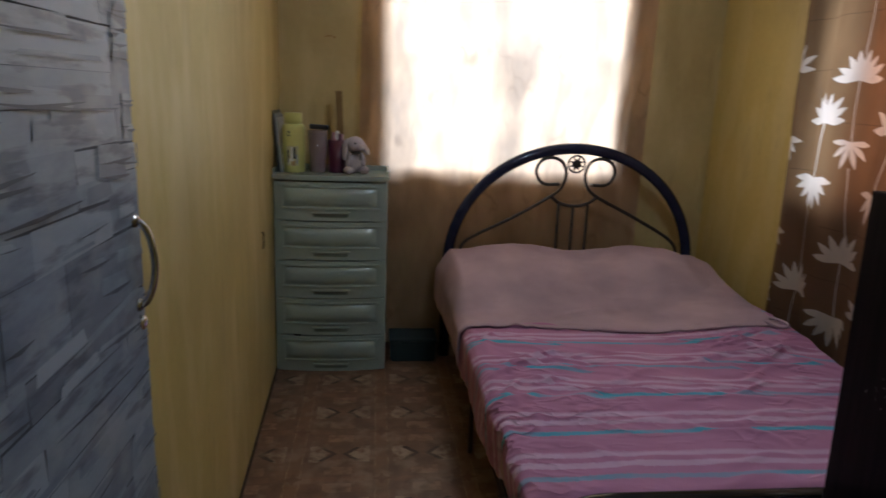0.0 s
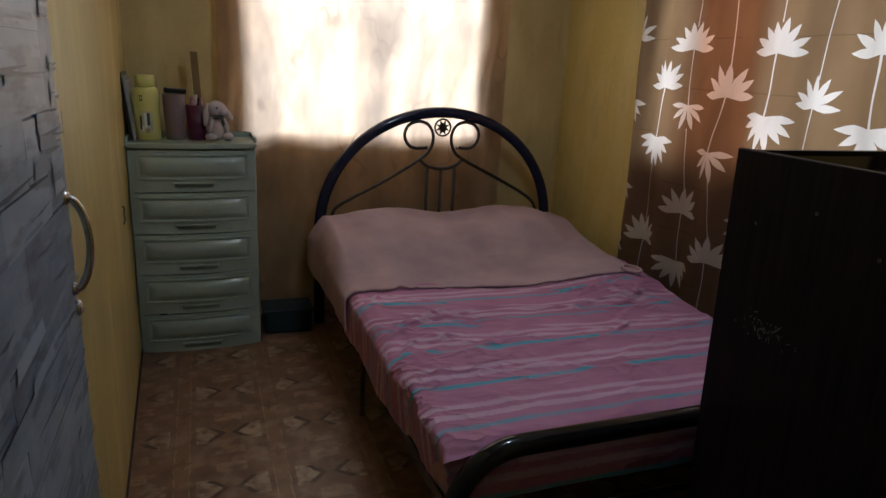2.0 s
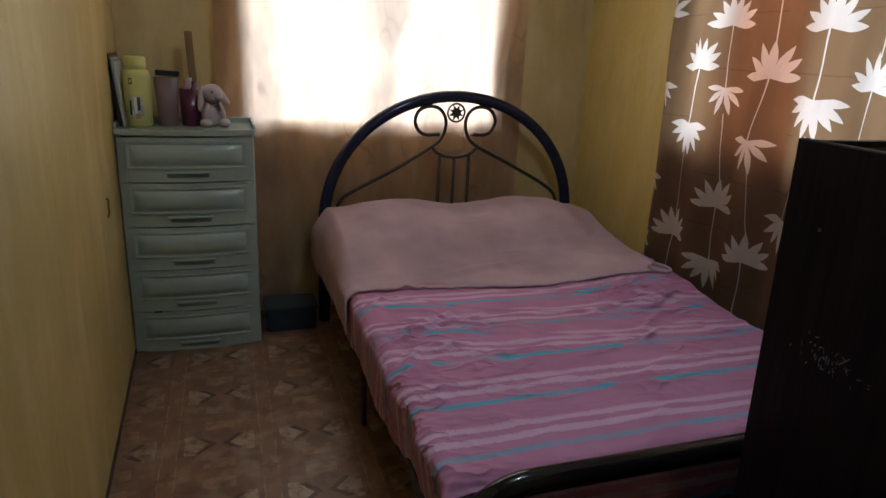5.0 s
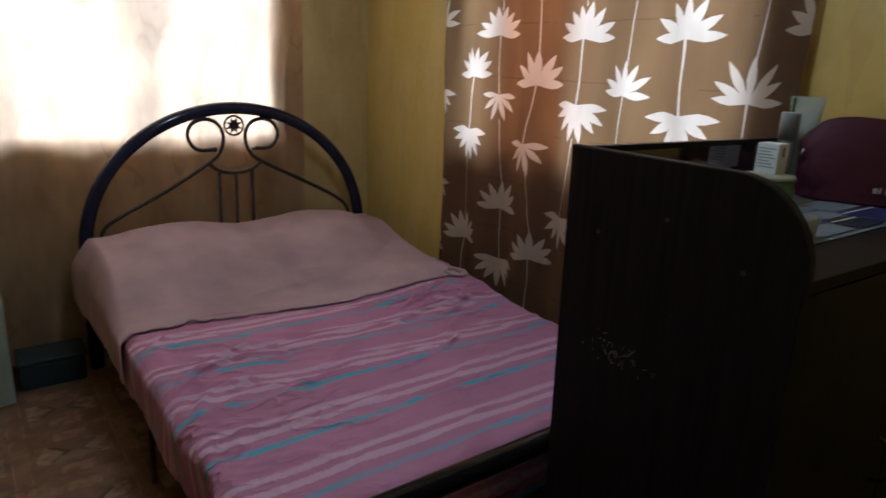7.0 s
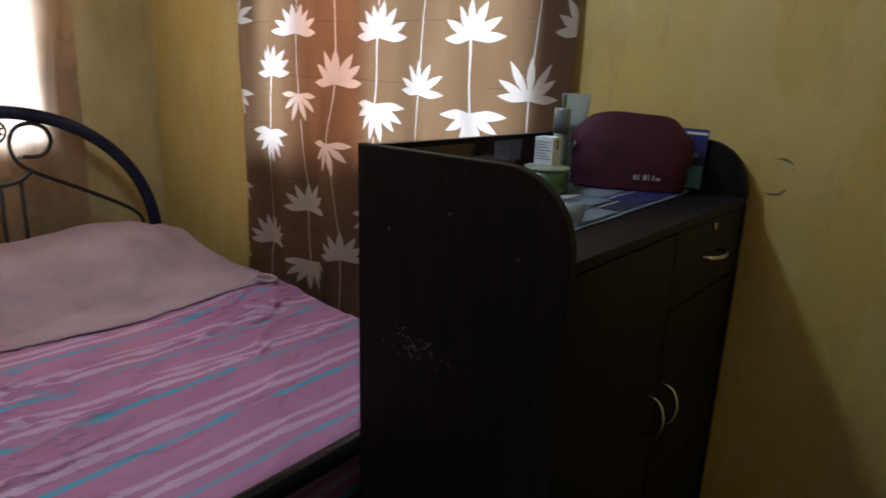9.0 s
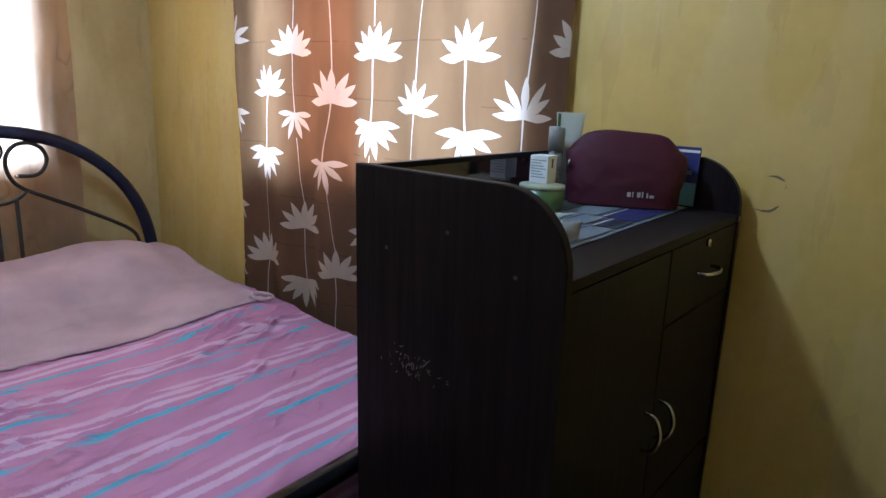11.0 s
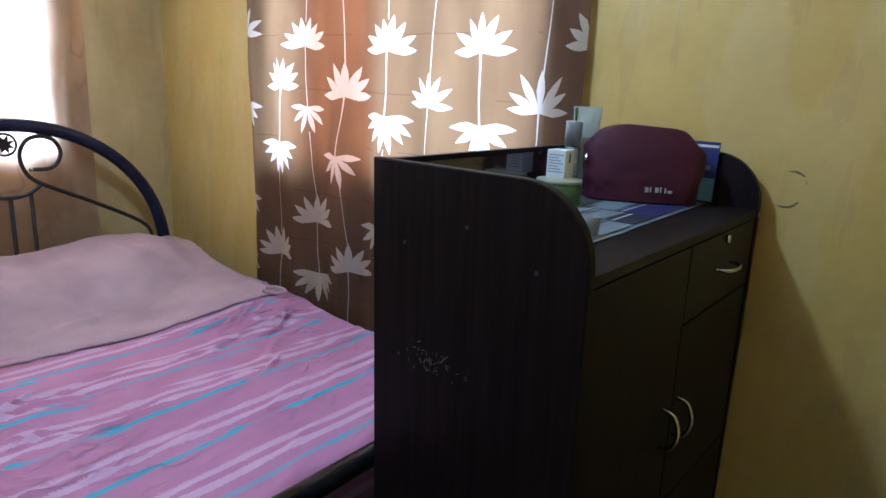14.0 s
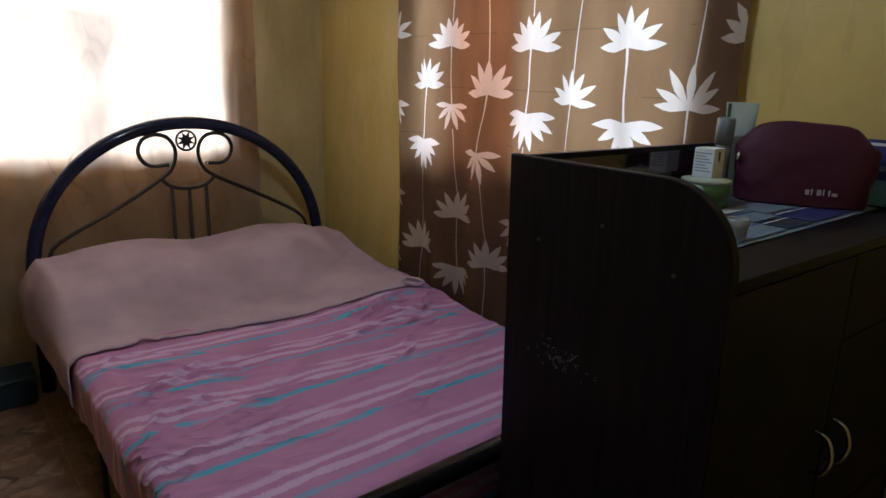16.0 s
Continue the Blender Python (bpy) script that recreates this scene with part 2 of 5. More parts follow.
BLACK_STEEL = mat("black_enamel", (0.006, 0.006, 0.008), (0.010, 0.009, 0.010), rough=0.10, scale=20, bump=0.0, spec=0.35)
IRON = mat("brown_black_wrought_iron", (0.012, 0.008, 0.007), (0.026, 0.015, 0.011), rough=0.5, scale=40)
CABINET = mat("dark_wenge_laminate", (0.005, 0.0037, 0.0048), (0.015, 0.0103, 0.0118), rough=0.40, scale=3, fine=16, bump=0.10, spec=0.11, stretch=(34, 34, 0.8))
CABINET_EDGE = mat("dark_edge_band", (0.010, 0.008, 0.008), (0.016, 0.012, 0.011), rough=0.5, scale=10, spec=0.15)
CABINET_GLOSS = mat("polished_dark_back_panel", (0.16, 0.14, 0.15), (0.13, 0.11, 0.12), rough=0.06, metal=0.85, scale=3, bump=0.0)
CHROME = mat("worn_chrome", (0.75, 0.76, 0.78), (0.55, 0.55, 0.56), rough=0.16, metal=1.0, scale=30, bump=0.03)
DRAWER = mat("grey_green_plastic", (0.36, 0.42, 0.37), (0.31, 0.37, 0.33), rough=0.20, scale=5, fine=90, bump=0.02)
# Darker copy of the drawer plastic: the grip recess's shade put into colour.
DRAWER_RECESS_SHADE = mat("recess_shade_green_plastic", (0.15, 0.19, 0.16), rough=0.5)
NORTH_CLOTH = cloth("beige_window_curtain", (0.53, 0.355, 0.20), (0.44, 0.285, 0.16), (0.74, 0.56, 0.405), 0.43, weave=380, thick=(0.46, 0.50, 0.56))
EAST_CLOTH = cloth("brown_printed_curtain", (0.145, 0.085, 0.053), (0.115, 0.066, 0.042), (0.335, 0.215, 0.112), 0.42, weave=380, thick=(0.74, 0.72, 0.70))


def crease_shade_lines(m, gap, depth):
    """Paints faint dark lines across a curtain as the shade of pressed folds."""
    vec, p = position(m)
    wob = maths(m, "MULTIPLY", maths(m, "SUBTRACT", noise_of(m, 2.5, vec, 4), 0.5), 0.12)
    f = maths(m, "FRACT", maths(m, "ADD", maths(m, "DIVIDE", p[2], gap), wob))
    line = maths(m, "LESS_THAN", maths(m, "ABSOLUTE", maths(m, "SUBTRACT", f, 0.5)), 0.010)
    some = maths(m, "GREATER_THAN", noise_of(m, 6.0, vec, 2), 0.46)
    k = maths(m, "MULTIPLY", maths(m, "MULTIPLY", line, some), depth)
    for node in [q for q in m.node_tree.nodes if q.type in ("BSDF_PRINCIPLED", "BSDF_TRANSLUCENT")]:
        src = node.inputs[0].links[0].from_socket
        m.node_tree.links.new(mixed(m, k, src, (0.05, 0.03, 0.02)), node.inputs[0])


crease_shade_lines(EAST_CLOTH, 0.19, 0.32)


def crumple_shade_lines(m, scale, depth, width):
    """Paints the shade of thin creases, left by folding and hanging, as wandering lines."""
    vec, p = position(m)
    mp = m.node_tree.nodes.new("ShaderNodeMapping")
    mp.inputs["Rotation"].default_value, mp.inputs["Scale"].default_value = (0, radians(24), 0), (1.0, 1.0, 0.55)
    m.node_tree.links.new(vec, mp.inputs[0])
    ridge = maths(m, "ABSOLUTE", maths(m, "SUBTRACT", noise_of(m, scale, mp.outputs[0], 2.5), 0.5))
    line = maths(m, "MAXIMUM", maths(m, "SUBTRACT", 1.0, maths(m, "DIVIDE", ridge, width)), 0.0)
    some = maths(m, "MINIMUM", maths(m, "MAXIMUM", maths(m, "MULTIPLY_ADD", noise_of(m, 3.1, vec, 2), 6.0, -2.8), 0.0), 1.0)
    k = maths(m, "MULTIPLY", maths(m, "MULTIPLY", line, some), depth)
    for node in [q for q in m.node_tree.nodes if q.type == "BSDF_TRANSLUCENT"]:
        src = node.inputs[0].links[0].from_socket
        m.node_tree.links.new(mixed(m, k, src, (0.20, 0.165, 0.14)), node.inputs[0])


crumple_shade_lines(NORTH_CLOTH, 5.5, 0.7, 0.024)
crumple_shade_lines(EAST_CLOTH, 7.0, 0.3, 0.012)
LEAF_CLOTH = cloth("cream_leaf_print", (0.62, 0.54, 0.46), (0.55, 0.47, 0.40), (0.92, 0.86, 0.80), 0.5, weave=380)
FRAME_PAINT = mat("white_window_paint", (0.7, 0.68, 0.62), rough=0.5)
DOOR_WOOD = mat("grey_door_edge", (0.5, 0.5, 0.52), (0.4, 0.4, 0.42), rough=0.6)
WOOD = mat("pale_wood", (0.42, 0.27, 0.12), (0.34, 0.2, 0.08), rough=0.6, scale=5, stretch=(6, 6, 1))

OLD_WOOD = mat("darkened_wood", (0.24, 0.15, 0.055), (0.17, 0.10, 0.035), rough=0.6, scale=5, stretch=(6, 6, 1))


# ---- mesh helpers ----
def part(name, bm, material, parent=None, label="", smooth=False):
    """Links a bmesh as one mesh object, under a thing or a part."""
    me = bpy.data.meshes.new(name)
    bmesh.ops.recalc_face_normals(bm, faces=bm.faces)
    bm.to_mesh(me)
    bm.free()
    for k in material if isinstance(material, (list, tuple)) else (material,):
        me.materials.append(k)
    if smooth:
        me.polygons.foreach_set("use_smooth", [True] * len(me.polygons))
    ob = new(name, me)
    if parent is not None:
        ob.parent = parent
        if parent.type == "EMPTY":
            ob.matrix_parent_inverse = parent.matrix_basis.inverted()
    return tagged(ob, label)


def thing(name, base, label, category, group=""):
    ob = new(name)
    ob.empty_display_size = 0.05
    ob.matrix_basis = Matrix.Translation(base)
    return tagged(ob, label, category, group)


def box(x0, x1, y0, y1, z0, z1, bevel=0.0, bm=None, seg=2):
    own = bm is None
    bm = bm or bmesh.new()
    vs = bmesh.ops.create_cube(bm, size=1)["verts"]
    for v in vs:
        v.co = ((x0 + x1) / 2 + v.co.x * (x1 - x0), (y0 + y1) / 2 + v.co.y * (y1 - y0), (z0 + z1) / 2 + v.co.z * (z1 - z0))
    if bevel:
        es = list({e for v in vs for e in v.link_edges})
        bmesh.ops.bevel(bm, geom=es, offset=bevel, segments=seg, affect="EDGES", profile=0.5)
    return bm


def tube(points, r, seg=10, bm=None, closed=False, cap=True):
    """A round bar swept along points."""
    bm = bm or bmesh.new()
    pts = [Vector(p) for p in points]
    rings, n = [], len(pts)
    up = None
    for i, p in enumerate(pts):
        a = pts[(i - 1) % n] if closed or i else p
        b = pts[(i + 1) % n] if closed or i < n - 1 else p
        d = (b - a).normalized()
        if up is None:
            up = Vector((0, 1, 0)) if abs(d.y) < 0.9 else Vector((1, 0, 0))
        side = d.cross(up).normalized()
        up = side.cross(d).normalized()
        rad = r[i] if isinstance(r, (list, tuple)) else r
        rings.append([bm.verts.new(p + (side * math.cos(2 * math.pi * k / seg) + up * math.sin(2 * math.pi * k / seg)) * rad) for k in range(seg)])
    for i in range(n if closed else n - 1):
        q, w = rings[i], rings[(i + 1) % n]
        for k in range(seg):
            bm.faces.new((q[k], q[(k + 1) % seg], w[(k + 1) % seg], w[k]))
    if cap and not closed:
        bm.faces.new(rings[0])
        bm.faces.new(rings[-1][::-1])
    return bm


def curve(points, steps=8):
    """A smooth line through points (Catmull-Rom)."""
    p = [Vector(q) for q in points]
    p = [p[0] * 2 - p[1]] + p + [p[-1] * 2 - p[-2]]
    out = []
    for i in range(1, len(p) - 2):
        for s in range(steps):
            t = s / steps
            out.append(0.5 * (2 * p[i] + (p[i + 1] - p[i - 1]) * t + (2 * p[i - 1] - 5 * p[i] + 4 * p[i + 1] - p[i + 2]) * t * t + (3 * p[i] - p[i - 1] - 3 * p[i + 1] + p[i + 2]) * t ** 3))
    return out + [p[-2]]


def lathe(profile, centre, seg=28, bm=None):
    """A turned body: profile of (radius, height) over a centre."""
    bm = bm or bmesh.new()
    rings = []
    for r, h in profile:
        rings.append([bm.verts.new((centre[0] + r * math.cos(2 * math.pi * k / seg), centre[1] + r * math.sin(2 * math.pi * k / seg), centre[2] + h)) for k in range(seg)])
    for q, w in zip(rings, rings[1:]):
        for k in range(seg):
            bm.faces.new((q[k], q[(k + 1) % seg], w[(k + 1) % seg], w[k]))
    bm.faces.new(rings[0][::-1])
    bm.faces.new(rings[-1])
    return bm


def sheet_mesh(nu, nv, f, thick=0.0, bm=None):
    """A surface f(u, v), u and v from 0 to 1; given a thickness it gets a second skin along its normals."""
    bm = bm or bmesh.new()
    g = [[bm.verts.new(f(i / nu, j / nv)) for j in range(nv + 1)] for i in range(nu + 1)]
    fs = [bm.faces.new((g[i][j], g[i + 1][j], g[i + 1][j + 1], g[i][j + 1])) for i in range(nu) for j in range(nv)]
    if thick:
        bmesh.ops.recalc_face_normals(bm, faces=fs)
        bmesh.ops.solidify(bm, geom=fs, thickness=thick)
    return bm


def prism(outline, axis, a, b, bm=None):
    """An outline of (p, q) pulled from a to b along x, y or z."""
    bm = bm or bmesh.new()
    def at(p, q, w):
        return {"x": (w, p, q), "y": (p, w, q), "z": (p, q, w)}[axis]
    lo, hi = [bm.verts.new(at(p, q, a)) for p, q in outline], [bm.verts.new(at(p, q, b)) for p, q in outline]
    bm.faces.new(lo)
    bm.faces.new(hi[::-1])
    n = len(outline)
    for i in range(n):
        bm.faces.new((lo[i], lo[(i + 1) % n], hi[(i + 1) % n], hi[i]))
    return bm


def structure(name, bm, material, label):
    return tagged(part(name, bm, material, None, label), kind="structure")


def smooth_by_angle(ob, degrees=35):
    me = ob.data
    me.polygons.foreach_set("use_smooth", [True] * len(me.polygons))
    me.set_sharp_from_angle(angle=radians(degrees))
    return ob


# ---- the room ----
X0, X1, Y0, Y1, H, T = 0.0, 2.15, 0.48, 3.67, 2.35, 0.12
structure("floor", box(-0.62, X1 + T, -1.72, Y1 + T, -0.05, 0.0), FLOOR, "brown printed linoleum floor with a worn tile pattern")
structure("ceiling", box(-0.62, X1 + T, -1.72, Y1 + T, H, H + 0.05), CEIL, "plain pale painted ceiling above the room")


def west(y):
    """The partition runs a little out of square."""
    return -0.031 * (y - 2.72)


WEST_LINE = [(west(1.3), Y0), (west(1.3), 1.3), (west(Y1), Y1), (west(Y1), Y1 + T)]
structure("wall_west", prism([(-T - 0.03, 0.36), (X0, 0.36), (X0, Y0)] + WEST_LINE + [(-T - 0.03, Y1 + T)], "z", 0, H), WEST_WALL, "mustard yellow painted partition wall with faint streaks")
FOOT_LINE = [(p, q) for p, q in WEST_LINE[1:3]]
# Added dark strip in place of the gap line between wall and floor.
structure("foot_gap_strip", prism(FOOT_LINE + [(p + 0.006, q) for p, q in FOOT_LINE[::-1]], "z", 0.0, 0.014), mat("dark_floor_edge", (0.05, 0.03, 0.02), rough=0.8), "dark gap strip along the foot of the partition")


def wall_with_hole(name, axis, plane0, plane1, lo, hi, hole, label, paint=None):
    """A wall along x or y with one rectangular opening: (from, to, bottom, top)."""
    a, b, c, d = hole
    bm = bmesh.new()
    for p, q, r, s in ((lo, a, 0, H), (b, hi, 0, H), (a, b, 0, c), (a, b, d, H)):
        if q - p > 1e-4 and s - r > 1e-4:
            if axis == "x":
                box(p, q, plane0, plane1, r, s, bm=bm)
            else:
                box(plane0, plane1, p, q, r, s, bm=bm)
    return structure(name, bm, paint or WALL, label)


NWIN = (0.475, 1.645, 0.860, 2.07)
EWIN = (1.632, 2.89, 0.94, 1.94)
DOORWAY = (0.07, 0.86, 0.0, 2.03)
wall_with_hole("wall_north", "x", Y1, Y1 + T, west(Y1) + 0.0005, X1 + T, NWIN, "yellow painted wall with window glare toned into its colour and a curtained window", GLARE_TAN_WALL)
wall_with_hole("wall_east", "y", X1, X1 + T, 0.36, Y1, EWIN, "mustard yellow painted wall with scuffs and a curtained window")
wall_with_hole("wall_south", "x", Y0 - T, Y0, X0, X1, DOORWAY, "mustard yellow painted wall with the doorway")
structure("hallway_wall", box(-0.62, X1 + T, -1.72, -1.6, 0, H), WALL, "plain wall closing the hallway behind the doorway")
structure("hallway_side_wall", box(-0.62, -0.5, -1.6, 0.36, 0, H), WALL, "plain side wall of the hallway")
structure("hallway_end_wall", box(X1, X1 + T, -1.6, 0.36, 0, H), WALL, "plain end wall of the hallway")


def window(name, axis, plane, hole, label, lights=3, sill=0.03):
    """Frame with a cross bar and uprights set in the wall's thickness."""
    a, b, c, d = hole
    w = thing(name, ((a + b) / 2, plane, c) if axis == "x" else (plane, (a + b) / 2, c), label, "window")
    tagged(w, kind="structure")
    def bar(nm, p, q, r, s, depth=0.03, back=0.0):
        near, far = plane + back, plane + back + depth
        if axis == "x":
            return part(nm, box(p, q, near, far, r, s, 0.002), FRAME_PAINT, w)
        return part(nm, box(near, far, p, q, r, s, 0.002), FRAME_PAINT, w)
    thin, back = (0.008, 0.085) if lights == 2 else (0.012, 0.0)
    bar("frame_rail", a, b, c, c + sill)
    bar("frame_rail", a, b, d - 0.03, d)
    bar("frame_stile", a, a + 0.03, c + sill, d - 0.03)
    bar("frame_stile", b - 0.03, b, c + sill, d - 0.03)
    for k in range(1, lights):
        x = a + (b - a) * k / lights
        bar("mullion", x - thin, x + thin, c + sill, d - 0.03, 0.022, back)
    if lights == 2:
        bar("cross_rail", a + 0.03, (a + b) / 2 - 0.009, 1.455, 1.468, 0.022, back)
        bar("cross_rail", (a + b) / 2 + 0.009, b - 0.03, 1.455, 1.468, 0.022, back)
    return w


window("window_1", "x", Y1 + 0.004, NWIN, "white framed window behind a beige curtain", 2, 0.085)
window("window_2", "y", X1 + 0.05, EWIN, "white framed window behind a leaf printed curtain")


# ---- curtains ----
def north_curtain():
    c = thing("window_curtain", (1.07, 3.63, 0.02), "plain beige fabric curtain glowing in front of a bright window", "curtain")
    x0, x1, z0, z1 = 0.357, 1.770, 0.03, 2.16
    # slack diagonal pulls: from (x, z) to (x, z), width, depth
    pulls = [(1.52, 1.62, 1.24, 1.02, 0.030, 0.011), (0.60, 1.75, 0.98, 1.30, 0.035, 0.010), (1.58, 1.40, 1.44, 0.95, 0.022, 0.009), (0.55, 1.35, 0.72, 0.90, 0.028, 0.008),
             (1.36, 0.86, 1.70, 0.62, 0.030, 0.012), (0.56, 0.82, 0.98, 0.55, 0.040, 0.011), (1.70, 1.70, 1.66, 0.60, 0.018, 0.012), (1.00, 0.80, 1.10, 0.30, 0.022, 0.010), (0.44, 1.50, 0.42, 0.45, 0.020, 0.012)]
    def pulled(x, z):
        d = 0.0
        for ax, az, bx, bz, w, h in pulls:
            l2 = (bx - ax) ** 2 + (bz - az) ** 2
            t = ((x - ax) * (bx - ax) + (z - az) * (bz - az)) / l2
            if 0 < t < 1:
                q = ((x - ax) * (bz - az) - (z - az) * (bx - ax)) / math.sqrt(l2) + 0.012 * math.sin(9 * t)
                d += h * math.exp(-(q / w) ** 2) * math.sin(math.pi * t)
        return d
    def f(u, v):
        x, z = x0 + (x1 - x0) * u, z0 + (z1 - z0) * v
        drift = 0.010 * noise.noise((u * 3, v * 2, 4.0))
        edge = 1.0 - 0.6 * math.exp(-((u - 0.5) / 0.3) ** 2)
        y = 3.612 + (0.013 * math.sin(2 * math.pi * (u * 6 + 0.5 * noise.noise((u * 4, v * 1.5, 0)))) + 0.009 * noise.noise((u * 16, v * 1.2, 5)) + 0.009 * noise.noise((u * 7 + v * 5, v * 4, 9))) * edge + drift
        y -= pulled(x, z) - 0.003 * noise.noise((x * 22, z * 9, 11.0))
        return Vector((x + 0.004 * math.sin(9 * v + 20 * u), min(y, 3.655), z))
    part("fabric", sheet_mesh(200, 110, f), NORTH_CLOTH, c, smooth=True)
    part("rod", tube([(0.28, 3.608, 2.165), (1.87, 3.608, 2.165)], 0.008), CHROME, c, "thin metal curtain rod")


# base y, base z, width, height, direction (1 opens upwards), petals
FLOWERS = [
    (2.740, 1.236, 0.225, 0.115, 1, 8), (2.762, 1.023, 0.23, 0.118, -1, 8), (2.782, 0.571, 0.205, 0.115, 1, 8),
    (2.615, 1.388, 0.225, 0.110, 1, 8), (2.593, 1.169, 0.165, 0.105, -1, 6), (2.558, 0.741, 0.215, 0.112, 1, 7), (2.555, 0.530, 0.215, 0.115, -1, 7),
    (2.389, 1.218, 0.240, 0.116, 1, 7), (2.421, 1.003, 0.195, 0.118, -1, 6), (2.368, 0.584, 0.205, 0.107, 1, 7),
    (2.194, 1.373, 0.225, 0.110, 1, 8), (2.194, 1.158, 0.21, 0.124, -1, 8), (2.225, 0.77, 0.21, 0.115, -1, 7),
    (2.009, 1.204, 0.195, 0.112, 1, 7), (1.816, 1.370, 0.230, 0.115, 1, 7), (1.804, 1.154, 0.235, 0.118, -1, 7),
    (1.620, 1.206, 0.19, 0.125, 1, 7), (2.965, 1.430, 0.2, 0.11, 1, 7), (2.968, 1.165, 0.2, 0.11, -1, 7),
    (2.968, 0.79, 0.2, 0.11, -1, 7), (2.975, 0.50, 0.2, 0.11, 1, 7), (1.465, 1.385, 0.2, 0.11, 1, 7),
    (2.0, 0.72, 0.2, 0.11, 1, 7), (1.81, 0.6, 0.2, 0.11, -1, 7), (1.62, 0.75, 0.2, 0.11, 1, 7),
    (2.73, 1.72, 0.22, 0.115, 1, 8), (2.42, 1.75, 0.22, 0.115, 1, 8), (2.0, 1.70, 0.22, 0.115, 1, 8), (1.62, 1.72, 0.22, 0.115, 1, 8), (1.82, 1.84, 0.2, 0.11, -1, 7),
]
# stems: from (y, z) to (y, z)
STEMS = [
    (2.740, 1.236, 2.762, 1.023, 0.008), (2.765, 0.93, 2.782, 0.66, 0.004), (2.782, 0.571, 2.80, 0.35, 0.004),
    (2.615, 1.388, 2.593, 1.169, 0.005), (2.585, 1.08, 2.558, 0.84, 0.004), (2.558, 0.741, 2.555, 0.530, 0.004), (2.615, 1.47, 2.60, 1.9, 0.004),
    (2.389, 1.218, 2.421, 1.003, 0.006), (2.389, 1.31, 2.43, 1.75, 0.005), (2.40, 0.91, 2.368, 0.68, 0.003), (2.368, 0.584, 2.37, 0.36, 0.004),
    (2.194, 1.373, 2.194, 1.158, 0.007), (2.194, 1.05, 2.225, 0.77, 0.004), (2.009, 1.204, 2.03, 0.82, 0.006), (2.005, 1.29, 1.985, 1.70, 0.005),
    (1.816, 1.370, 1.804, 1.154, 0.010), (1.81, 1.05, 1.81, 0.6, 0.006), (1.620, 1.206, 1.62, 0.84, 0.006), (1.615, 1.30, 1.60, 1.72, 0.005), (2.194, 1.47, 2.2, 2.0, 0.004),
]


def petal(cy, cz, angle, length, wide):
    """A pointed leaf from its base, at an angle from straight up."""
    d, s = (math.sin(angle), math.cos(angle)), (math.cos(angle), -math.sin(angle))
    prof = ((0.0, 0.16), (0.25, 0.62), (0.5, 1.0), (0.72, 0.8), (0.9, 0.35))
    side = lambda k: [(cy + d[0] * length * t + s[0] * wide * w * k, cz + d[1] * length * t + s[1] * wide * w * k) for t, w in prof]
    return side(1) + [(cy + d[0] * length, cz + d[1] * length)] + side(-1)[::-1]


def flower(y, z, w, h, way, count):
    rng = random.Random(int(y * 1000 + z * 100))
    out = []
    for k in range(count):
        a = (k / (count - 1) - 0.5) * 2
        ang = a * radians(88) + rng.uniform(-0.07, 0.07)
        length = (h * (1 - abs(a) ** 1.5) + w / 2 * abs(a) ** 1.5) * rng.uniform(0.9, 1.06)
        out.append([(p, z + (q - z) * way) for p, q in petal(y, z, ang, length, 0.0148 * (w / 0.22))])
    out.append([(y + 0.014 * math.cos(t * math.pi / 3), z + way * 0.010 + 0.012 * math.sin(t * math.pi / 3)) for t in range(6)])
    return out


def stem(y0, z0, y1, z1, w):
    n, left, right = 6, [], []
    for i in range(n + 1):
        t = i / n
        y = y0 + (y1 - y0) * t + 0.002 * math.sin(t * math.pi * 2 + y0 * 9)
        z = z0 + (z1 - z0) * t
        k = w * (1 - 0.3 * math.sin(math.pi * t))
        left.append((y - k / 2, z))
        right.append((y + k / 2, z))
    return left + right[::-1]


def inside(p, poly):
    hit, n = False, len(poly)
    for i in range(n):
        (ax, ay), (bx, by) = poly[i], poly[(i + 1) % n]
        if (ay > p[1]) != (by > p[1]) and p[0] < (bx - ax) * (p[1] - ay) / (by - ay) + ax:
            hit = not hit
    return hit


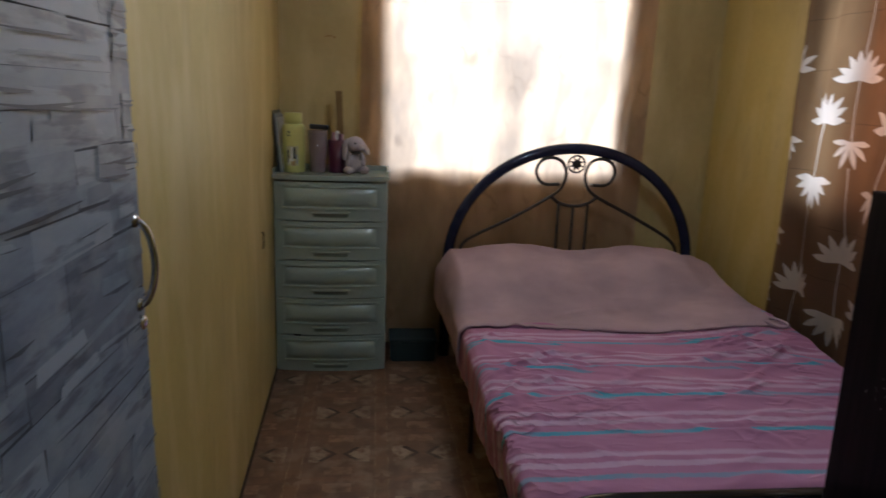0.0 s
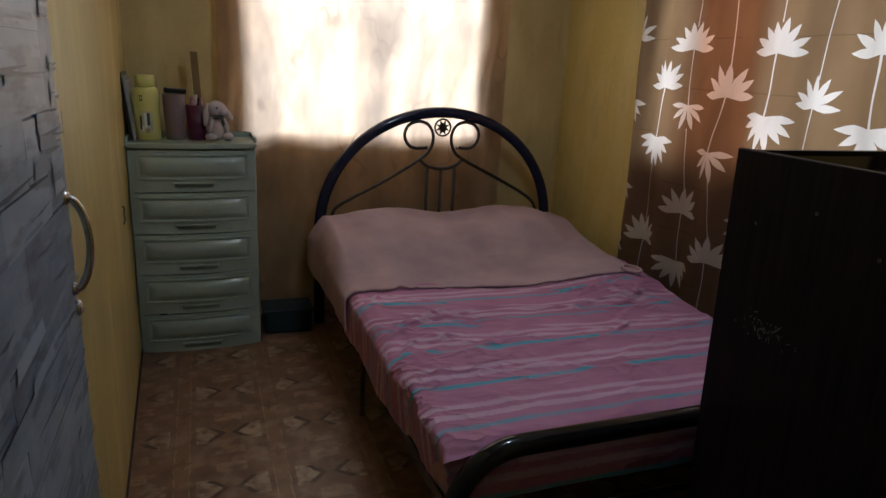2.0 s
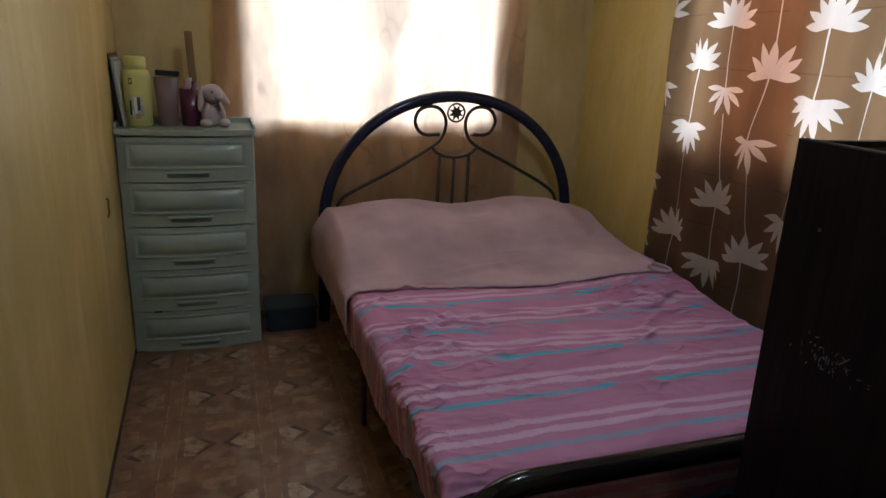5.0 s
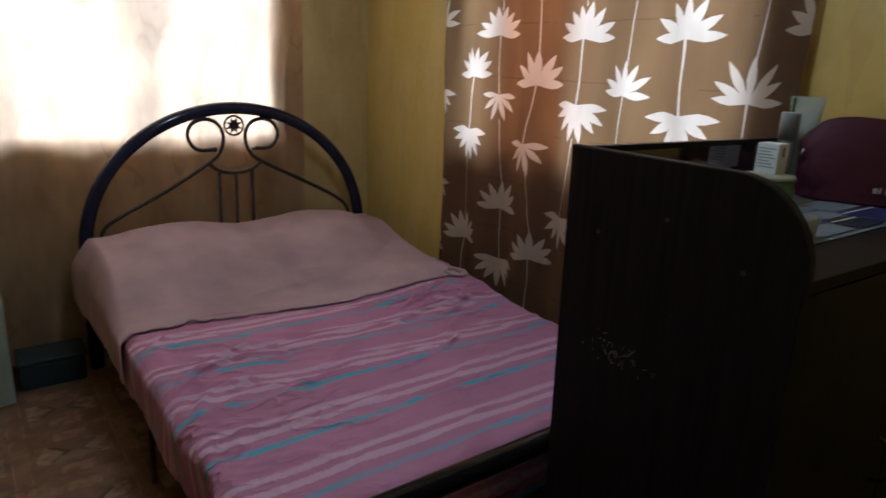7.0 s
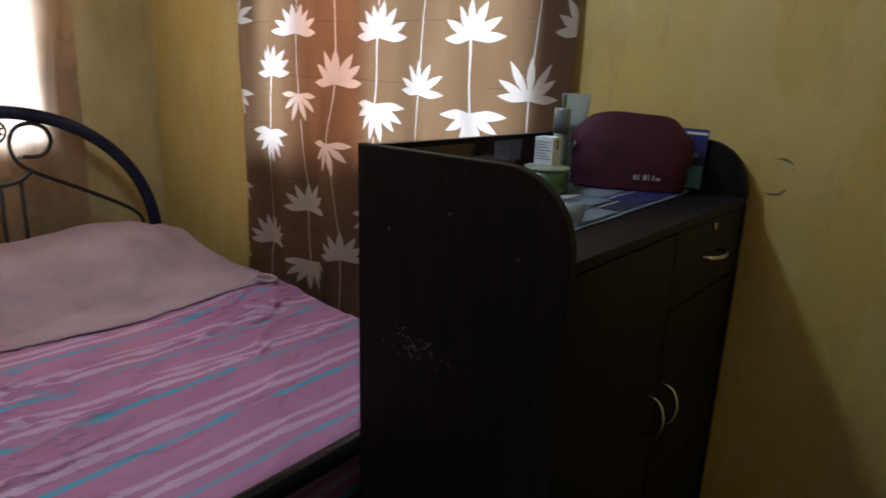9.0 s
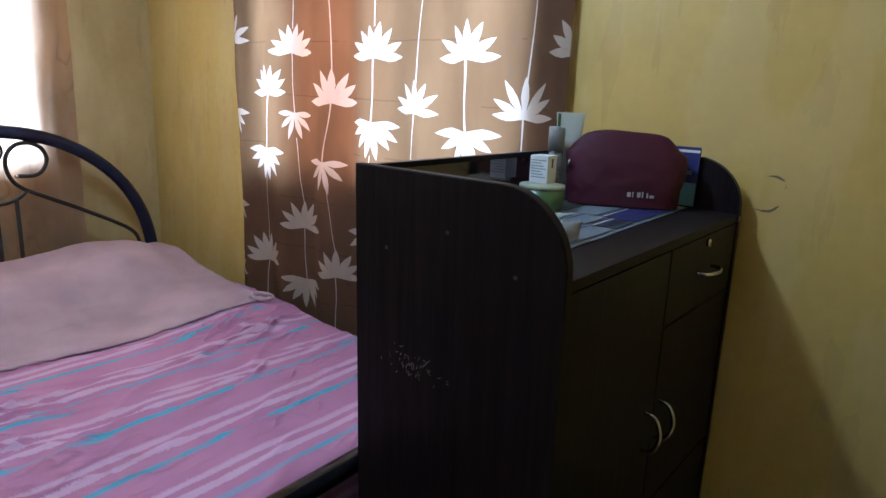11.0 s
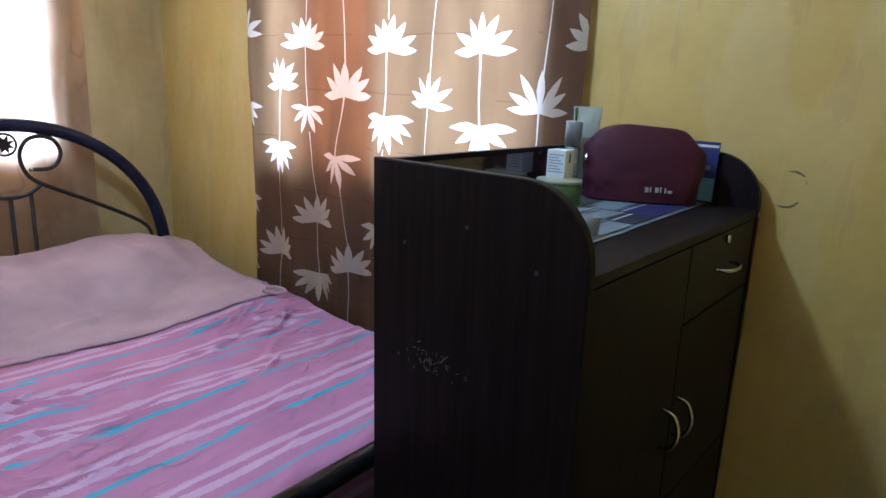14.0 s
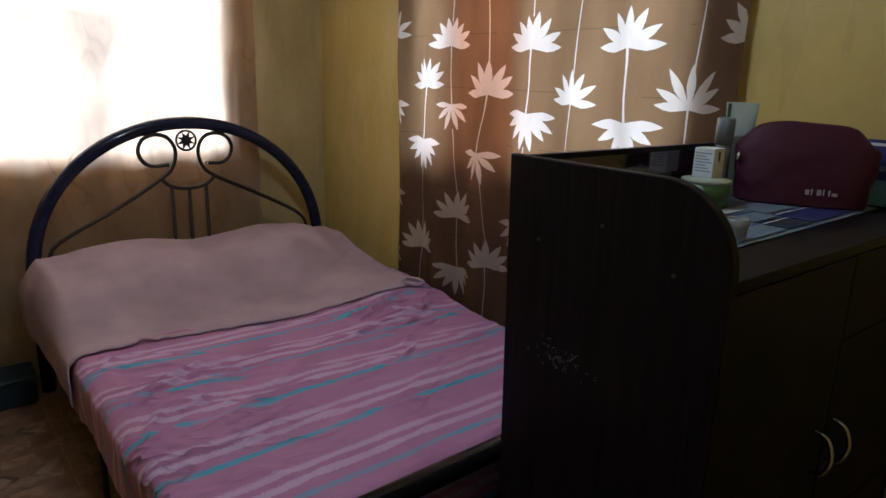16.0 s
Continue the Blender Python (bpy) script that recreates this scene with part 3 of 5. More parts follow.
def east_curtain():
    from mathutils.geometry import delaunay_2d_cdt
    y0, y1, z0, z1 = 1.490, 2.945, 0.28, 2.04
    polys = [q for f in FLOWERS for q in flower(*f)] + [stem(*s) for s in STEMS]
    polys = [[(min(max(p, y0 + 0.001), y1 - 0.001), min(max(q, z0 + 0.001), z1 - 0.001)) for p, q in poly] for poly in polys]
    polys = [p for p in polys if max(a for a, _ in p) - min(a for a, _ in p) > 0.003]
    verts, edges = [], []
    for poly in polys:
        k, n = len(verts), len(poly)
        verts += [Vector(p) for p in poly]
        edges += [(k + i, k + (i + 1) % n) for i in range(n)]
    ny, nz = 110, 60
    k = len(verts)
    rim = [(y0, z0), (y1, z0), (y1, z1), (y0, z1)]
    verts += [Vector(p) for p in rim]
    edges += [(k, k + 1), (k + 1, k + 2), (k + 2, k + 3), (k + 3, k)]
    for i in range(ny + 1):
        for j in range(nz + 1):
            verts.append(Vector((y0 + (y1 - y0) * i / ny, z0 + (z1 - z0) * j / nz)))
    vs, _, faces, _, _, _ = delaunay_2d_cdt(verts, edges, [], 0, 1e-5)
    boxes = [(min(a for a, _ in p), max(a for a, _ in p), min(b for _, b in p), max(b for _, b in p), p) for p in polys]
    bm = bmesh.new()
    def fold(y, z):
        u = (y - y0) / (y1 - y0)
        x = 2.104 - 0.017 * math.sin(2 * math.pi * (u * 6.5 + 0.25 * noise.noise((u * 4, z, 2.0)))) - 0.008 * math.sin(41 * u + 2 * z) - 0.004 * noise.noise((u * 30, z * 5, 3.0))
        x += 0.012 * noise.noise((u * 3, z * 1.5, 7.0)) + (0.03 * max(0, (0.13 - u) / 0.13))
        return Vector((min(x, 2.143), y, z))
    made = [bm.verts.new(fold(v.x, v.y)) for v in vs]
    for f in faces:
        if len(f) < 3:
            continue
        c = sum((vs[i] for i in f), Vector((0, 0))) / len(f)
        face = bm.faces.new([made[i] for i in f])
        face.material_index = int(any(a <= c.x <= b and d <= c.y <= e and inside(c, p) for a, b, d, e, p in boxes))
    c = thing("printed_curtain", (2.11, 2.2, 0.28), "brown curtain printed with cream palm leaf flowers on stems", "curtain")
    part("fabric", bm, [EAST_CLOTH, LEAF_CLOTH], c, smooth=True)
    part("rod", tube([(2.108, 1.42, 2.045), (2.108, 3.02, 2.045)], 0.008), CHROME, c, "thin metal curtain rod")


north_curtain()
east_curtain()


# ---- the bed ----
BX0, BX1, BY0, BY1, BTOP, BBOT = 0.760, 2.005, 1.625, 3.465, 0.440, 0.285


def bed_frame():
    b = thing("metal_bed", (1.395, 2.5, 0), "dark blue enamelled metal bed frame with a scrolled arched headboard", "bed")
    y, cx = 3.500, 1.398
    arch = [(cx - 0.612, y, 0.0), (cx - 0.612, y, 0.25)]
    arch += [(cx - 0.612 * math.cos(math.pi * k / 40), y, 0.46 + 0.594 * math.sin(math.pi * k / 40) ** 0.94) for k in range(41)]
    arch += [(cx + 0.612, y, 0.25), (cx + 0.612, y, 0.0)]
    part("headboard_arch", tube(arch, 0.0265, 16), BLUE_STEEL, b, "thick dark blue arched tube", smooth=True)
    for s, nm in ((-1, "scroll"), (1, "scroll")):
        pts = [(0.56, 0.52), (0.535, 0.588), (0.46, 0.645), (0.29, 0.735), (0.115, 0.822), (0.062, 0.872), (0.048, 0.940), (0.075, 0.992), (0.125, 1.008), (0.175, 0.990), (0.196, 0.945), (0.180, 0.900), (0.145, 0.879), (0.085, 0.880)]
        if s < 0:
            pts = [(p, q - 0.020 * math.sin(math.pi * (p - 0.115) / 0.46)) if p > 0.115 and q < 0.85 else (p, q) for p, q in pts]
        part(nm, tube(curve([(cx + s * p, y, q) for p, q in pts]), 0.0082, 8), IRON, b, "wrought iron scroll bar", smooth=True)
        part("scroll_tip", lathe([(0.001, -0.010), (0.007, -0.007), (0.010, 0), (0.007, 0.007), (0.001, 0.010)], (cx + s * 0.083, y, 0.880), 10), IRON if s < 0 else CHROME, b, smooth=True)
    part("bowl_bar", tube(curve([(cx + p, y, q) for p, q in ((-0.115, 0.822), (-0.08, 0.793), (-0.03, 0.777), (0.03, 0.777), (0.08, 0.793), (0.115, 0.822))]), 0.0082, 8), IRON, b, smooth=True)
    for dx, top in ((-0.073, 0.79), (0, 0.776), (0.073, 0.79)):
        part("upright_bar", tube([(cx + dx, y, 0.30), (cx + dx, y, top)], 0.0082, 8), IRON, b, smooth=True)
    part("cross_bar", tube([(cx - 0.6, y, 0.30), (cx + 0.6, y, 0.30)], 0.012, 8), BLACK_STEEL, b, smooth=True)
    # round medallion with an eight-pointed star
    ring = [(cx + 0.041 * math.cos(2 * math.pi * k / 28), y, 0.980 + 0.041 * math.sin(2 * math.pi * k / 28)) for k in range(28)]
    med = part("medallion_ring", tube(ring, 0.005, 8, closed=True), IRON, b, smooth=True)
    star = [(cx + (0.039 if k % 2 == 0 else 0.019) * math.cos(math.pi * k / 8 + math.pi / 8), 0.980 + (0.039 if k % 2 == 0 else 0.019) * math.sin(math.pi * k / 8 + math.pi / 8)) for k in range(16)]
    part("star", prism(star, "y", y - 0.004, y + 0.004), IRON, med, "cast iron eight-pointed star")
    # footboard
    fy, fx0, fx1, ft = 1.585, 0.768, 2.035, 0.452
    foot = [(fx0, fy, 0.0), (fx0, fy, 0.20), (fx0, fy, 0.29)]
    foot += [(fx0 + 0.16 - 0.16 * math.cos(math.pi / 2 * k / 10), fy, ft - 0.16 + 0.16 * math.sin(math.pi / 2 * k / 10)) for k in range(11)]
    foot += [(fx1 - 0.16 + 0.16 * math.sin(math.pi / 2 * k / 10), fy, ft - 0.16 + 0.16 * math.cos(math.pi / 2 * k / 10)) for k in range(11)]
    foot += [(fx1, fy, 0.20), (fx1, fy, 0.0)]
    part("footboard_rail", tube(foot, 0.026, 16), BLACK_STEEL, b, "thick glossy black bent tube", smooth=True)
    part("foot_cross_bar", tube([(fx0, fy, 0.25), (fx1, fy, 0.25)], 0.012, 8), BLACK_STEEL, b, smooth=True)
    for x in (0.790, 2.0):
        part("side_rail", box(x - 0.014, x + 0.014, fy, y, 0.235, 0.282, 0.003), BLACK_STEEL, b, "black steel side rail")
    for x in (0.790, 2.0):
        part("middle_leg", tube([(x, 2.564, 0), (x, 2.564, 0.24)], 0.009, 10), IRON, b, "thin steel middle leg", smooth=True)
    for k in range(9):
        part("slat", box(0.80, 1.99, 1.72 + k * 0.205, 1.79 + k * 0.205, 0.262, 0.280, 0.002), WOOD, b)


def over_bed(x, y, lift, hump):
    """Height and place of a cloth laid over the mattress: past an edge it turns down."""
    r = 0.035
    dx = max(BX0 + r - x, x - (BX1 - r), 0.0)
    dy = max(BY0 + r - y, 0.0)
    over = max(dx, dy)
    bend = r * math.pi / 2
    top = BTOP + lift + (hump if over == 0 else hump * max(0, 1 - over / 0.06))
    cx, cy = min(max(x, BX0 + r), BX1 - r), max(y, BY0 + r)
    out, drop = 0.0, 0.0
    if over > 0:
        a = min(over / bend, 1.0) * math.pi / 2
        out, drop = (r + lift) * math.sin(a), (r + lift) * (1 - math.cos(a)) + max(over - bend, 0)
    if over > 0:
        sx = (-1 if x < BX0 + r else 1) * dx / over
        cx += out * sx
        cy -= out * dy / over
    return Vector((cx, cy, top - drop))


def mattress():
    bm = box(BX0 + 0.012, BX1 - 0.012, BY0 + 0.012, BY1, BBOT, BTOP - 0.006, 0.03, seg=4)
    tagged(part("mattress", bm, MATTRESS, None, "foam mattress under a striped sheet on the bed", smooth=True), category="mattress")


def bank(x, y):
    """The mattress rises a little towards the wall near the pillows."""
    a, b = min(max((x - 1.45) / 0.45, 0), 1), min(max((y - 2.15) / 0.5, 0), 1)
    return 0.050 * a * a * (3 - 2 * a) * b * b * (3 - 2 * b)


CREASES = []
_r = random.Random(21)
for _k in range(76):
    if _k < 54:
        CREASES.append((_r.uniform(0.8, 1.95), _r.gauss(2.33, 0.19), radians(_r.uniform(-34, 16)), _r.uniform(0.05, 0.20), *((_r.uniform(0.006, 0.011), _r.uniform(0.006, 0.011)) if _k % 3 else (_r.uniform(0.012, 0.022), _r.uniform(0.006, 0.011)))))
    elif _k < 68:
        CREASES.append((_r.uniform(0.74, 0.86), _r.uniform(1.9, 2.65), radians(_r.uniform(20, 100)), _r.uniform(0.05, 0.13), _r.uniform(0.012, 0.022), _r.uniform(0.003, 0.006)))
    else:
        CREASES.append((_r.uniform(0.85, 1.9), _r.uniform(1.66, 2.05), radians(_r.uniform(-25, 25)), _r.uniform(0.08, 0.2), _r.uniform(0.014, 0.026), _r.uniform(0.003, 0.006)))
CREASES = [(a, b, math.cos(c), math.sin(c), d, e, f) for a, b, c, d, e, f in CREASES]


def creases(x, y):
    """Sharp little ridges where the sheet has been pushed together."""
    z = 0.0
    for a, b, c, n, half, w, h in CREASES:
        dx, dy = x - a, y - b
        if abs(dy) > 0.2 or abs(dx) > 0.25:
            continue
        along = dx * c + dy * n
        if abs(along) > half:
            continue
        off = (dy * c - dx * n - 0.02 * math.sin(along * 22)) / w
        if abs(off) < 3:
            z += h * (math.exp(-off * off) - 0.35 * math.exp(-(off - 1.6) ** 2)) * math.cos(along / half * math.pi / 2) ** 0.7
    return z


def wrinkles(x, y):
    w = 0.006 * noise.noise((x * 4, y * 7, 1.0)) + 0.006 * abs(noise.noise((x * 3.2 + y * 1.5, y * 9 - x * 3, 5.0))) ** 1.3
    near = max(0, 1 - abs(y - 2.3) / 0.5)
    w += 0.007 * noise.noise((x * 9 - y * 5, y * 13, 9.0)) * near
    q = (y + 0.5 * x + 0.03 * math.sin(7 * x)) * 5.2
    q -= math.floor(q)
    w += 0.011 * max(0, 1 - abs(y - 2.36) / 0.33) * (math.exp(-(q / 0.16) ** 2) + math.exp(-((1 - q) / 0.05) ** 2)) * (0.55 + 0.9 * noise.noise((x * 4, y * 3, 21)))
    w += 0.005 * near * max(0, 1 - abs(noise.noise((x * 2.2 + y * 3.5, y * 5 + x * 2.5, 13.0))) * 7) * (0.5 + noise.noise((x * 3, y * 3, 17)))
    return w


def bed_sheet():
    def f(u, v):
        x, y = BX0 - 0.15 + (BX1 - BX0 + 0.30) * u, BY0 - 0.14 + (2.95 - BY0 + 0.14) * v
        p = over_bed(x, y, 0.004, wrinkles(x, y) + creases(x, y) + bank(x, y))
        p.z = max(p.z, 0.262)
        side = x < BX0 or y < BY0
        if side:
            k = 0.012 * noise.noise((x * 3, y * 7, 3.0)) + 0.006 * noise.noise((x * 9, y * 24, 6.0))
            p.x += k if x < BX0 else 0
            p.y += k if y < BY0 else 0
            p.x += 0.07 * max(0, 2.15 - y) * max(0, 0.42 - p.z) / 0.14 if x < BX0 else 0
        return p
    tagged(part("bed_sheet", sheet_mesh(330, 330, f), SHEET, None, "rumpled pink bed sheet with pale and turquoise stripes", smooth=True), category="bed sheet")


def blanket():
    hem = ((0.60, 2.672), (0.95, 2.672), (1.13, 2.648), (1.35, 2.620), (1.60, 2.598), (1.88, 2.556), (2.15, 2.54))
    def front(x):
        for (a, p), (b, q) in zip(hem, hem[1:]):
            if a <= x <= b:
                y = p + (q - p) * (x - a) / (b - a)
                break
        return y + 0.008 * noise.noise((x * 14, 0, 0)) + 0.004 * noise.noise((x * 40, 2, 0)) + 0.022 * math.exp(-((x - 0.955) / 0.022) ** 2) + 0.010 * math.exp(-((x - 1.02) / 0.012) ** 2)
    ridge = ((0.60, 0.118), (0.76, 0.122), (0.93, 0.152), (1.10, 0.156), (1.35, 0.133), (1.52, 0.145), (1.66, 0.164), (1.80, 0.156), (1.92, 0.114), (2.10, 0.085))
    def top(x):
        for (a, p), (b, q) in zip(ridge, ridge[1:]):
            if a <= x <= b:
                t = (x - a) / (b - a)
                return p + (q - p) * t * t * (3 - 2 * t)
        return 0.09
    def hump(x, y):
        t = min(max((y - 2.72 + 0.02 * math.sin(5 * x)) / 0.50, 0), 1)
        prof = t * t * (3 - 2 * t)
        if y > 3.33:
            prof *= 1 - 0.55 * ((y - 3.33) / 0.145) ** 2
        z = top(x) * prof
        z += (0.016 * noise.noise((x * 3.2, y * 3.0, 2)) + 0.016 * noise.noise((x * 5 + 3 * y, y * 5 - x * 2, 8))) * min(1, 3 * t)
        z += 0.010 * max(0, 1 - abs((y - 2.80) - 0.30 * (x - 1.25)) / 0.028) * max(0, 1 - abs(x - 1.3) / 0.28)
        z += 0.010 * max(0, 1 - abs((y - 2.66) - 0.12 * (x - 1.7)) / 0.03) * max(0, 1 - abs(x - 1.75) / 0.2)
        z -= 0.034 * math.exp(-((x - 1.48) / 0.20) ** 2 - ((y - 2.90) / 0.11) ** 2)
        return z + 0.004 * noise.noise((x * 11, y * 13, 3))
    def f(u, v):
        x = BX0 - 0.115 + (BX1 + 0.115 - BX0 - 0.075 * (1 - v)) * u
        y = front(x) + (3.475 - front(x)) * v
        if x < BX0:
            y -= 0.03 * (BX0 - x) / 0.115 * (1 - v)
        p = over_bed(x, y, 0.013, max(hump(x, y), bank(x, y) + 0.25 * hump(x, y)))
        if x < BX0:
            p.x += 0.010 * noise.noise((y * 7, x * 3, 1)) - 0.004
        ear = min(max((y - 3.08) / 0.25, 0), 1) * min(max((BX0 + 0.12 - x) / 0.12, 0), 1)
        p.x -= 0.017 * ear
        p.z += 0.022 * ear * min(max((x - BX0 + 0.06) / 0.06, 0), 1)
        roll = max(0, 1 - v * 26)
        p.z += 0.004 * math.sin(roll * 3) + max(0, 1 - v * 12) * 0.007 * max(0, noise.noise((x * 17, 1, 5)))
        return p
    b = part("blanket", sheet_mesh(170, 130, f, 0.006), BLANKET, None, "dusty pink plush blanket spread over two pillows on the bed", smooth=True)
    tagged(b, category="blanket")
    # rolled corner
    loop = [(1.905 + 0.35 * 0.046 * math.cos(a) + 0.94 * 0.017 * math.sin(a), 2.553 - 0.94 * 0.046 * math.cos(a) + 0.35 * 0.017 * math.sin(a), 0.512 + 0.006 * math.sin(a)) for a in np.linspace(-2.6, 2.6, 30)]
    part("rolled_hem", tube(loop, 0.0065, 8), BLANKET, b, smooth=True)
    for px, py in ((1.10, 3.2), (1.74, 3.2)):
        def g(u, v):
            a, c = 2 * math.pi * u, math.pi * (v - 0.5)
            k = abs(math.cos(c)) ** 0.5
            sx, sy = math.copysign(abs(math.cos(a)) ** 0.6, math.cos(a)), math.copysign(abs(math.sin(a)) ** 0.6, math.sin(a))
            return Vector((px + 0.27 * sx * k, py + 0.22 * sy * k, 0.482 + 0.036 * math.sin(c)))
        tagged(part("pillow", sheet_mesh(32, 12, g), MATTRESS, None, "soft pillow hidden under the pink blanket", smooth=True), category="pillow", group="pillows on the bed")


bed_frame()
mattress()
bed_sheet()
blanket()


# ---- the dark cabinet ----
CX0, CX1, CY0, CY1, CTOP, SHELF = 1.272, 2.120, 1.019, 1.437, 1.147, 1.022


def bow_handle(points, r, parent, label):
    return part("handle", tube(curve(points), r, 10), CHROME, parent, label, smooth=True)


def cabinet():
    c = thing("cabinet", (1.7, 1.235, 0), "dark wenge laminate cabinet with doors, drawers and a railed top", "cabinet")
    def side(x):
        r, n = 0.115, 10
        out = [(CY1, 0.0), (CY0, 0.0), (CY0, CTOP - r)]
        out += [(CY0 + r - r * math.cos(math.pi / 2 * k / n), CTOP - r + r * math.sin(math.pi / 2 * k / n)) for k in range(1, n + 1)]
        out.append((CY1, CTOP))
        bm = prism(out, "x", x, x + 0.018)
        bmesh.ops.bevel(bm, geom=[e for e in bm.edges if abs(e.verts[0].co.x - e.verts[1].co.x) < 1e-6], offset=0.0015, segments=1, affect="EDGES")
        return bm
    left = part("side_panel", side(CX0), CABINET, c, "dark laminate side panel with screw heads and scratches")
    part("side_panel", side(CX1 - 0.018), CABINET, c)
    # pale worn edge band along the top of the side panel
    n, r = 10, 0.115
    band = [(CY1 - 0.002, CTOP + 0.0012)] + [(CY0 + r - (r + 0.0012) * math.cos(math.pi / 2 * k / n), CTOP - r + (r + 0.0012) * math.sin(math.pi / 2 * k / n)) for k in range(n, -1, -1)] + [(CY0 - 0.0012, 0.02)]
    def strip(x):
        bm = bmesh.new()
        rows = [[bm.verts.new((w, p, q)) for w in (x + 0.001, x + 0.017)] for p, q in band]
        for a, b in zip(rows, rows[1:]):
            bm.faces.new((a[0], a[1], b[1], b[0]))
        bmesh.ops.recalc_face_normals(bm, faces=bm.faces)
        bmesh.ops.solidify(bm, geom=list(bm.faces), thickness=0.001)
        return bm
    part("edge_band", strip(CX0), CABINET_EDGE, left, "worn dark edge band")
    part("back_panel", box(CX0 + 0.018, CX1 - 0.018, CY1 - 0.016, CY1, 0.05, CTOP - 0.002, 0.001), CABINET, c)
    part("back_mirror", box(CX0 + 0.022, CX1 - 0.022, CY1 - 0.019, CY1 - 0.0165, SHELF + 0.002, CTOP - 0.012), CABINET_GLOSS, c, "glossy dark strip behind the shelf")
    part("top_shelf", box(CX0 + 0.018, CX1 - 0.018, CY0 + 0.002, CY1 - 0.020, SHELF - 0.018, SHELF, 0.0015), CABINET, c, "dark laminate top shelf")
    part("plinth", box(CX0 + 0.018, CX1 - 0.018, CY0 + 0.03, CY0 + 0.045, 0.0, 0.07), CABINET, c)
    part("bottom_board", box(CX0 + 0.018, CX1 - 0.018, CY0 + 0.025, CY1 - 0.02, 0.07, 0.088), CABINET, c)
    part("divider", box(1.682, 1.698, CY0 + 0.022, CY1 - 0.02, 0.088, SHELF - 0.018), CABINET, c)
    def front(nm, x0, x1, z0, z1, label):
        return part(nm, box(x0, x1, CY0 + 0.003, CY0 + 0.021, z0, z1, 0.002), CABINET, c, label)
    d = front("door", CX0 + 0.021, 1.687, 0.075, SHELF - 0.021, "tall dark laminate door")
    bow_handle([(1.643, CY0 + 0.004, 0.684), (1.643, CY0 - 0.020, 0.676), (1.643, CY0 - 0.031, 0.642), (1.643, CY0 - 0.020, 0.608), (1.643, CY0 + 0.004, 0.600)], 0.0042, d, "chrome bow handle")
    w = front("drawer", 1.691, CX1 - 0.021, 0.846, SHELF - 0.021, "dark laminate top drawer with a lock")
    bow_handle([(1.852, CY0 + 0.004, 0.926), (1.860, CY0 - 0.018, 0.926), (1.899, CY0 - 0.028, 0.926), (1.938, CY0 - 0.018, 0.926), (1.946, CY0 + 0.004, 0.926)], 0.0042, w, "chrome bow handle")
    lock = lathe([(0.009, 0), (0.009, 0.006), (0.007, 0.008)], (0, 0, 0), 16)
    lock.transform(pose(1.899, CY0 + 0.004, 0.985, 90, 0, 0))
    part("lock", lock, CHROME, w, "round chrome drawer lock", smooth=True)
    d = front("door", 1.691, CX1 - 0.021, 0.446, 0.842, "short dark laminate door")
    bow_handle([(1.715, CY0 + 0.004, 0.684), (1.715, CY0 - 0.020, 0.676), (1.715, CY0 - 0.031, 0.642), (1.715, CY0 - 0.020, 0.608), (1.715, CY0 + 0.004, 0.600)], 0.0042, d, "chrome bow handle")
    front("drawer", 1.691, CX1 - 0.021, 0.075, 0.442, "deep dark laminate bottom drawer")
    for y, z in ((1.361, 1.012), (1.101, 1.014), (1.23, 1.06)):
        s = lathe([(0.0035, 0), (0.0035, 0.0012), (0.002, 0.0016)], (0, 0, 0), 10)
        s.transform(pose(CX0 + 0.0004, y, z, 0, -90, 0))
        part("screw_cap", s, CAP, left)
    rng = random.Random(5)
    bm = bmesh.new()
    for k in range(58):
        # most are short nicks in a leaning row, with one long gouge
        u = rng.gauss(0, 1)
        y, z = 1.302 - 0.032 * u, 0.815 - 0.0015 * u + rng.gauss(0, 0.010)
        a, ln, wd = rng.uniform(-0.4, 0.5) + (1.3 if k % 3 == 0 else 0), rng.uniform(0.0012, 0.005), rng.uniform(0.0004, 0.0012)
        if k == 0:
            y, z, a, ln, wd = 1.268, 0.826, 0.75, 0.013, 0.0011
        q = [(-wd, -ln), (wd, -ln), (wd * 0.5, ln), (-wd * 0.5, ln)]
        bm.faces.new([bm.verts.new((CX0 - 0.0004, y + p * math.cos(a) - t * math.sin(a), z + p * math.sin(a) + t * math.cos(a))) for p, t in q])
    part("scratch_marks", bm, SCRATCH, left, "pale scratches in the laminate")


CAP = mat("brown_screw_cap", (0.035, 0.03, 0.028), rough=0.4)
SCRATCH = mat("bare_chipped_laminate", (0.24, 0.22, 0.21), (0.07, 0.065, 0.065), rough=0.8)
cabinet()
for piece in bpy.data.objects["cabinet"].children_recursive:
    # the frame has racked: its foot stands nearer the wall than its top
    for v in piece.data.vertices:
        v.co.x += 0.026 * (CTOP - v.co.z)
bpy.data.objects["cabinet"].rotation_euler.z = radians(-1.6)


# ---- plastic drawer tower ----
DX0, DX1, DY0, DY1, DH = -0.016, 0.487, 3.297, 3.560, 0.906


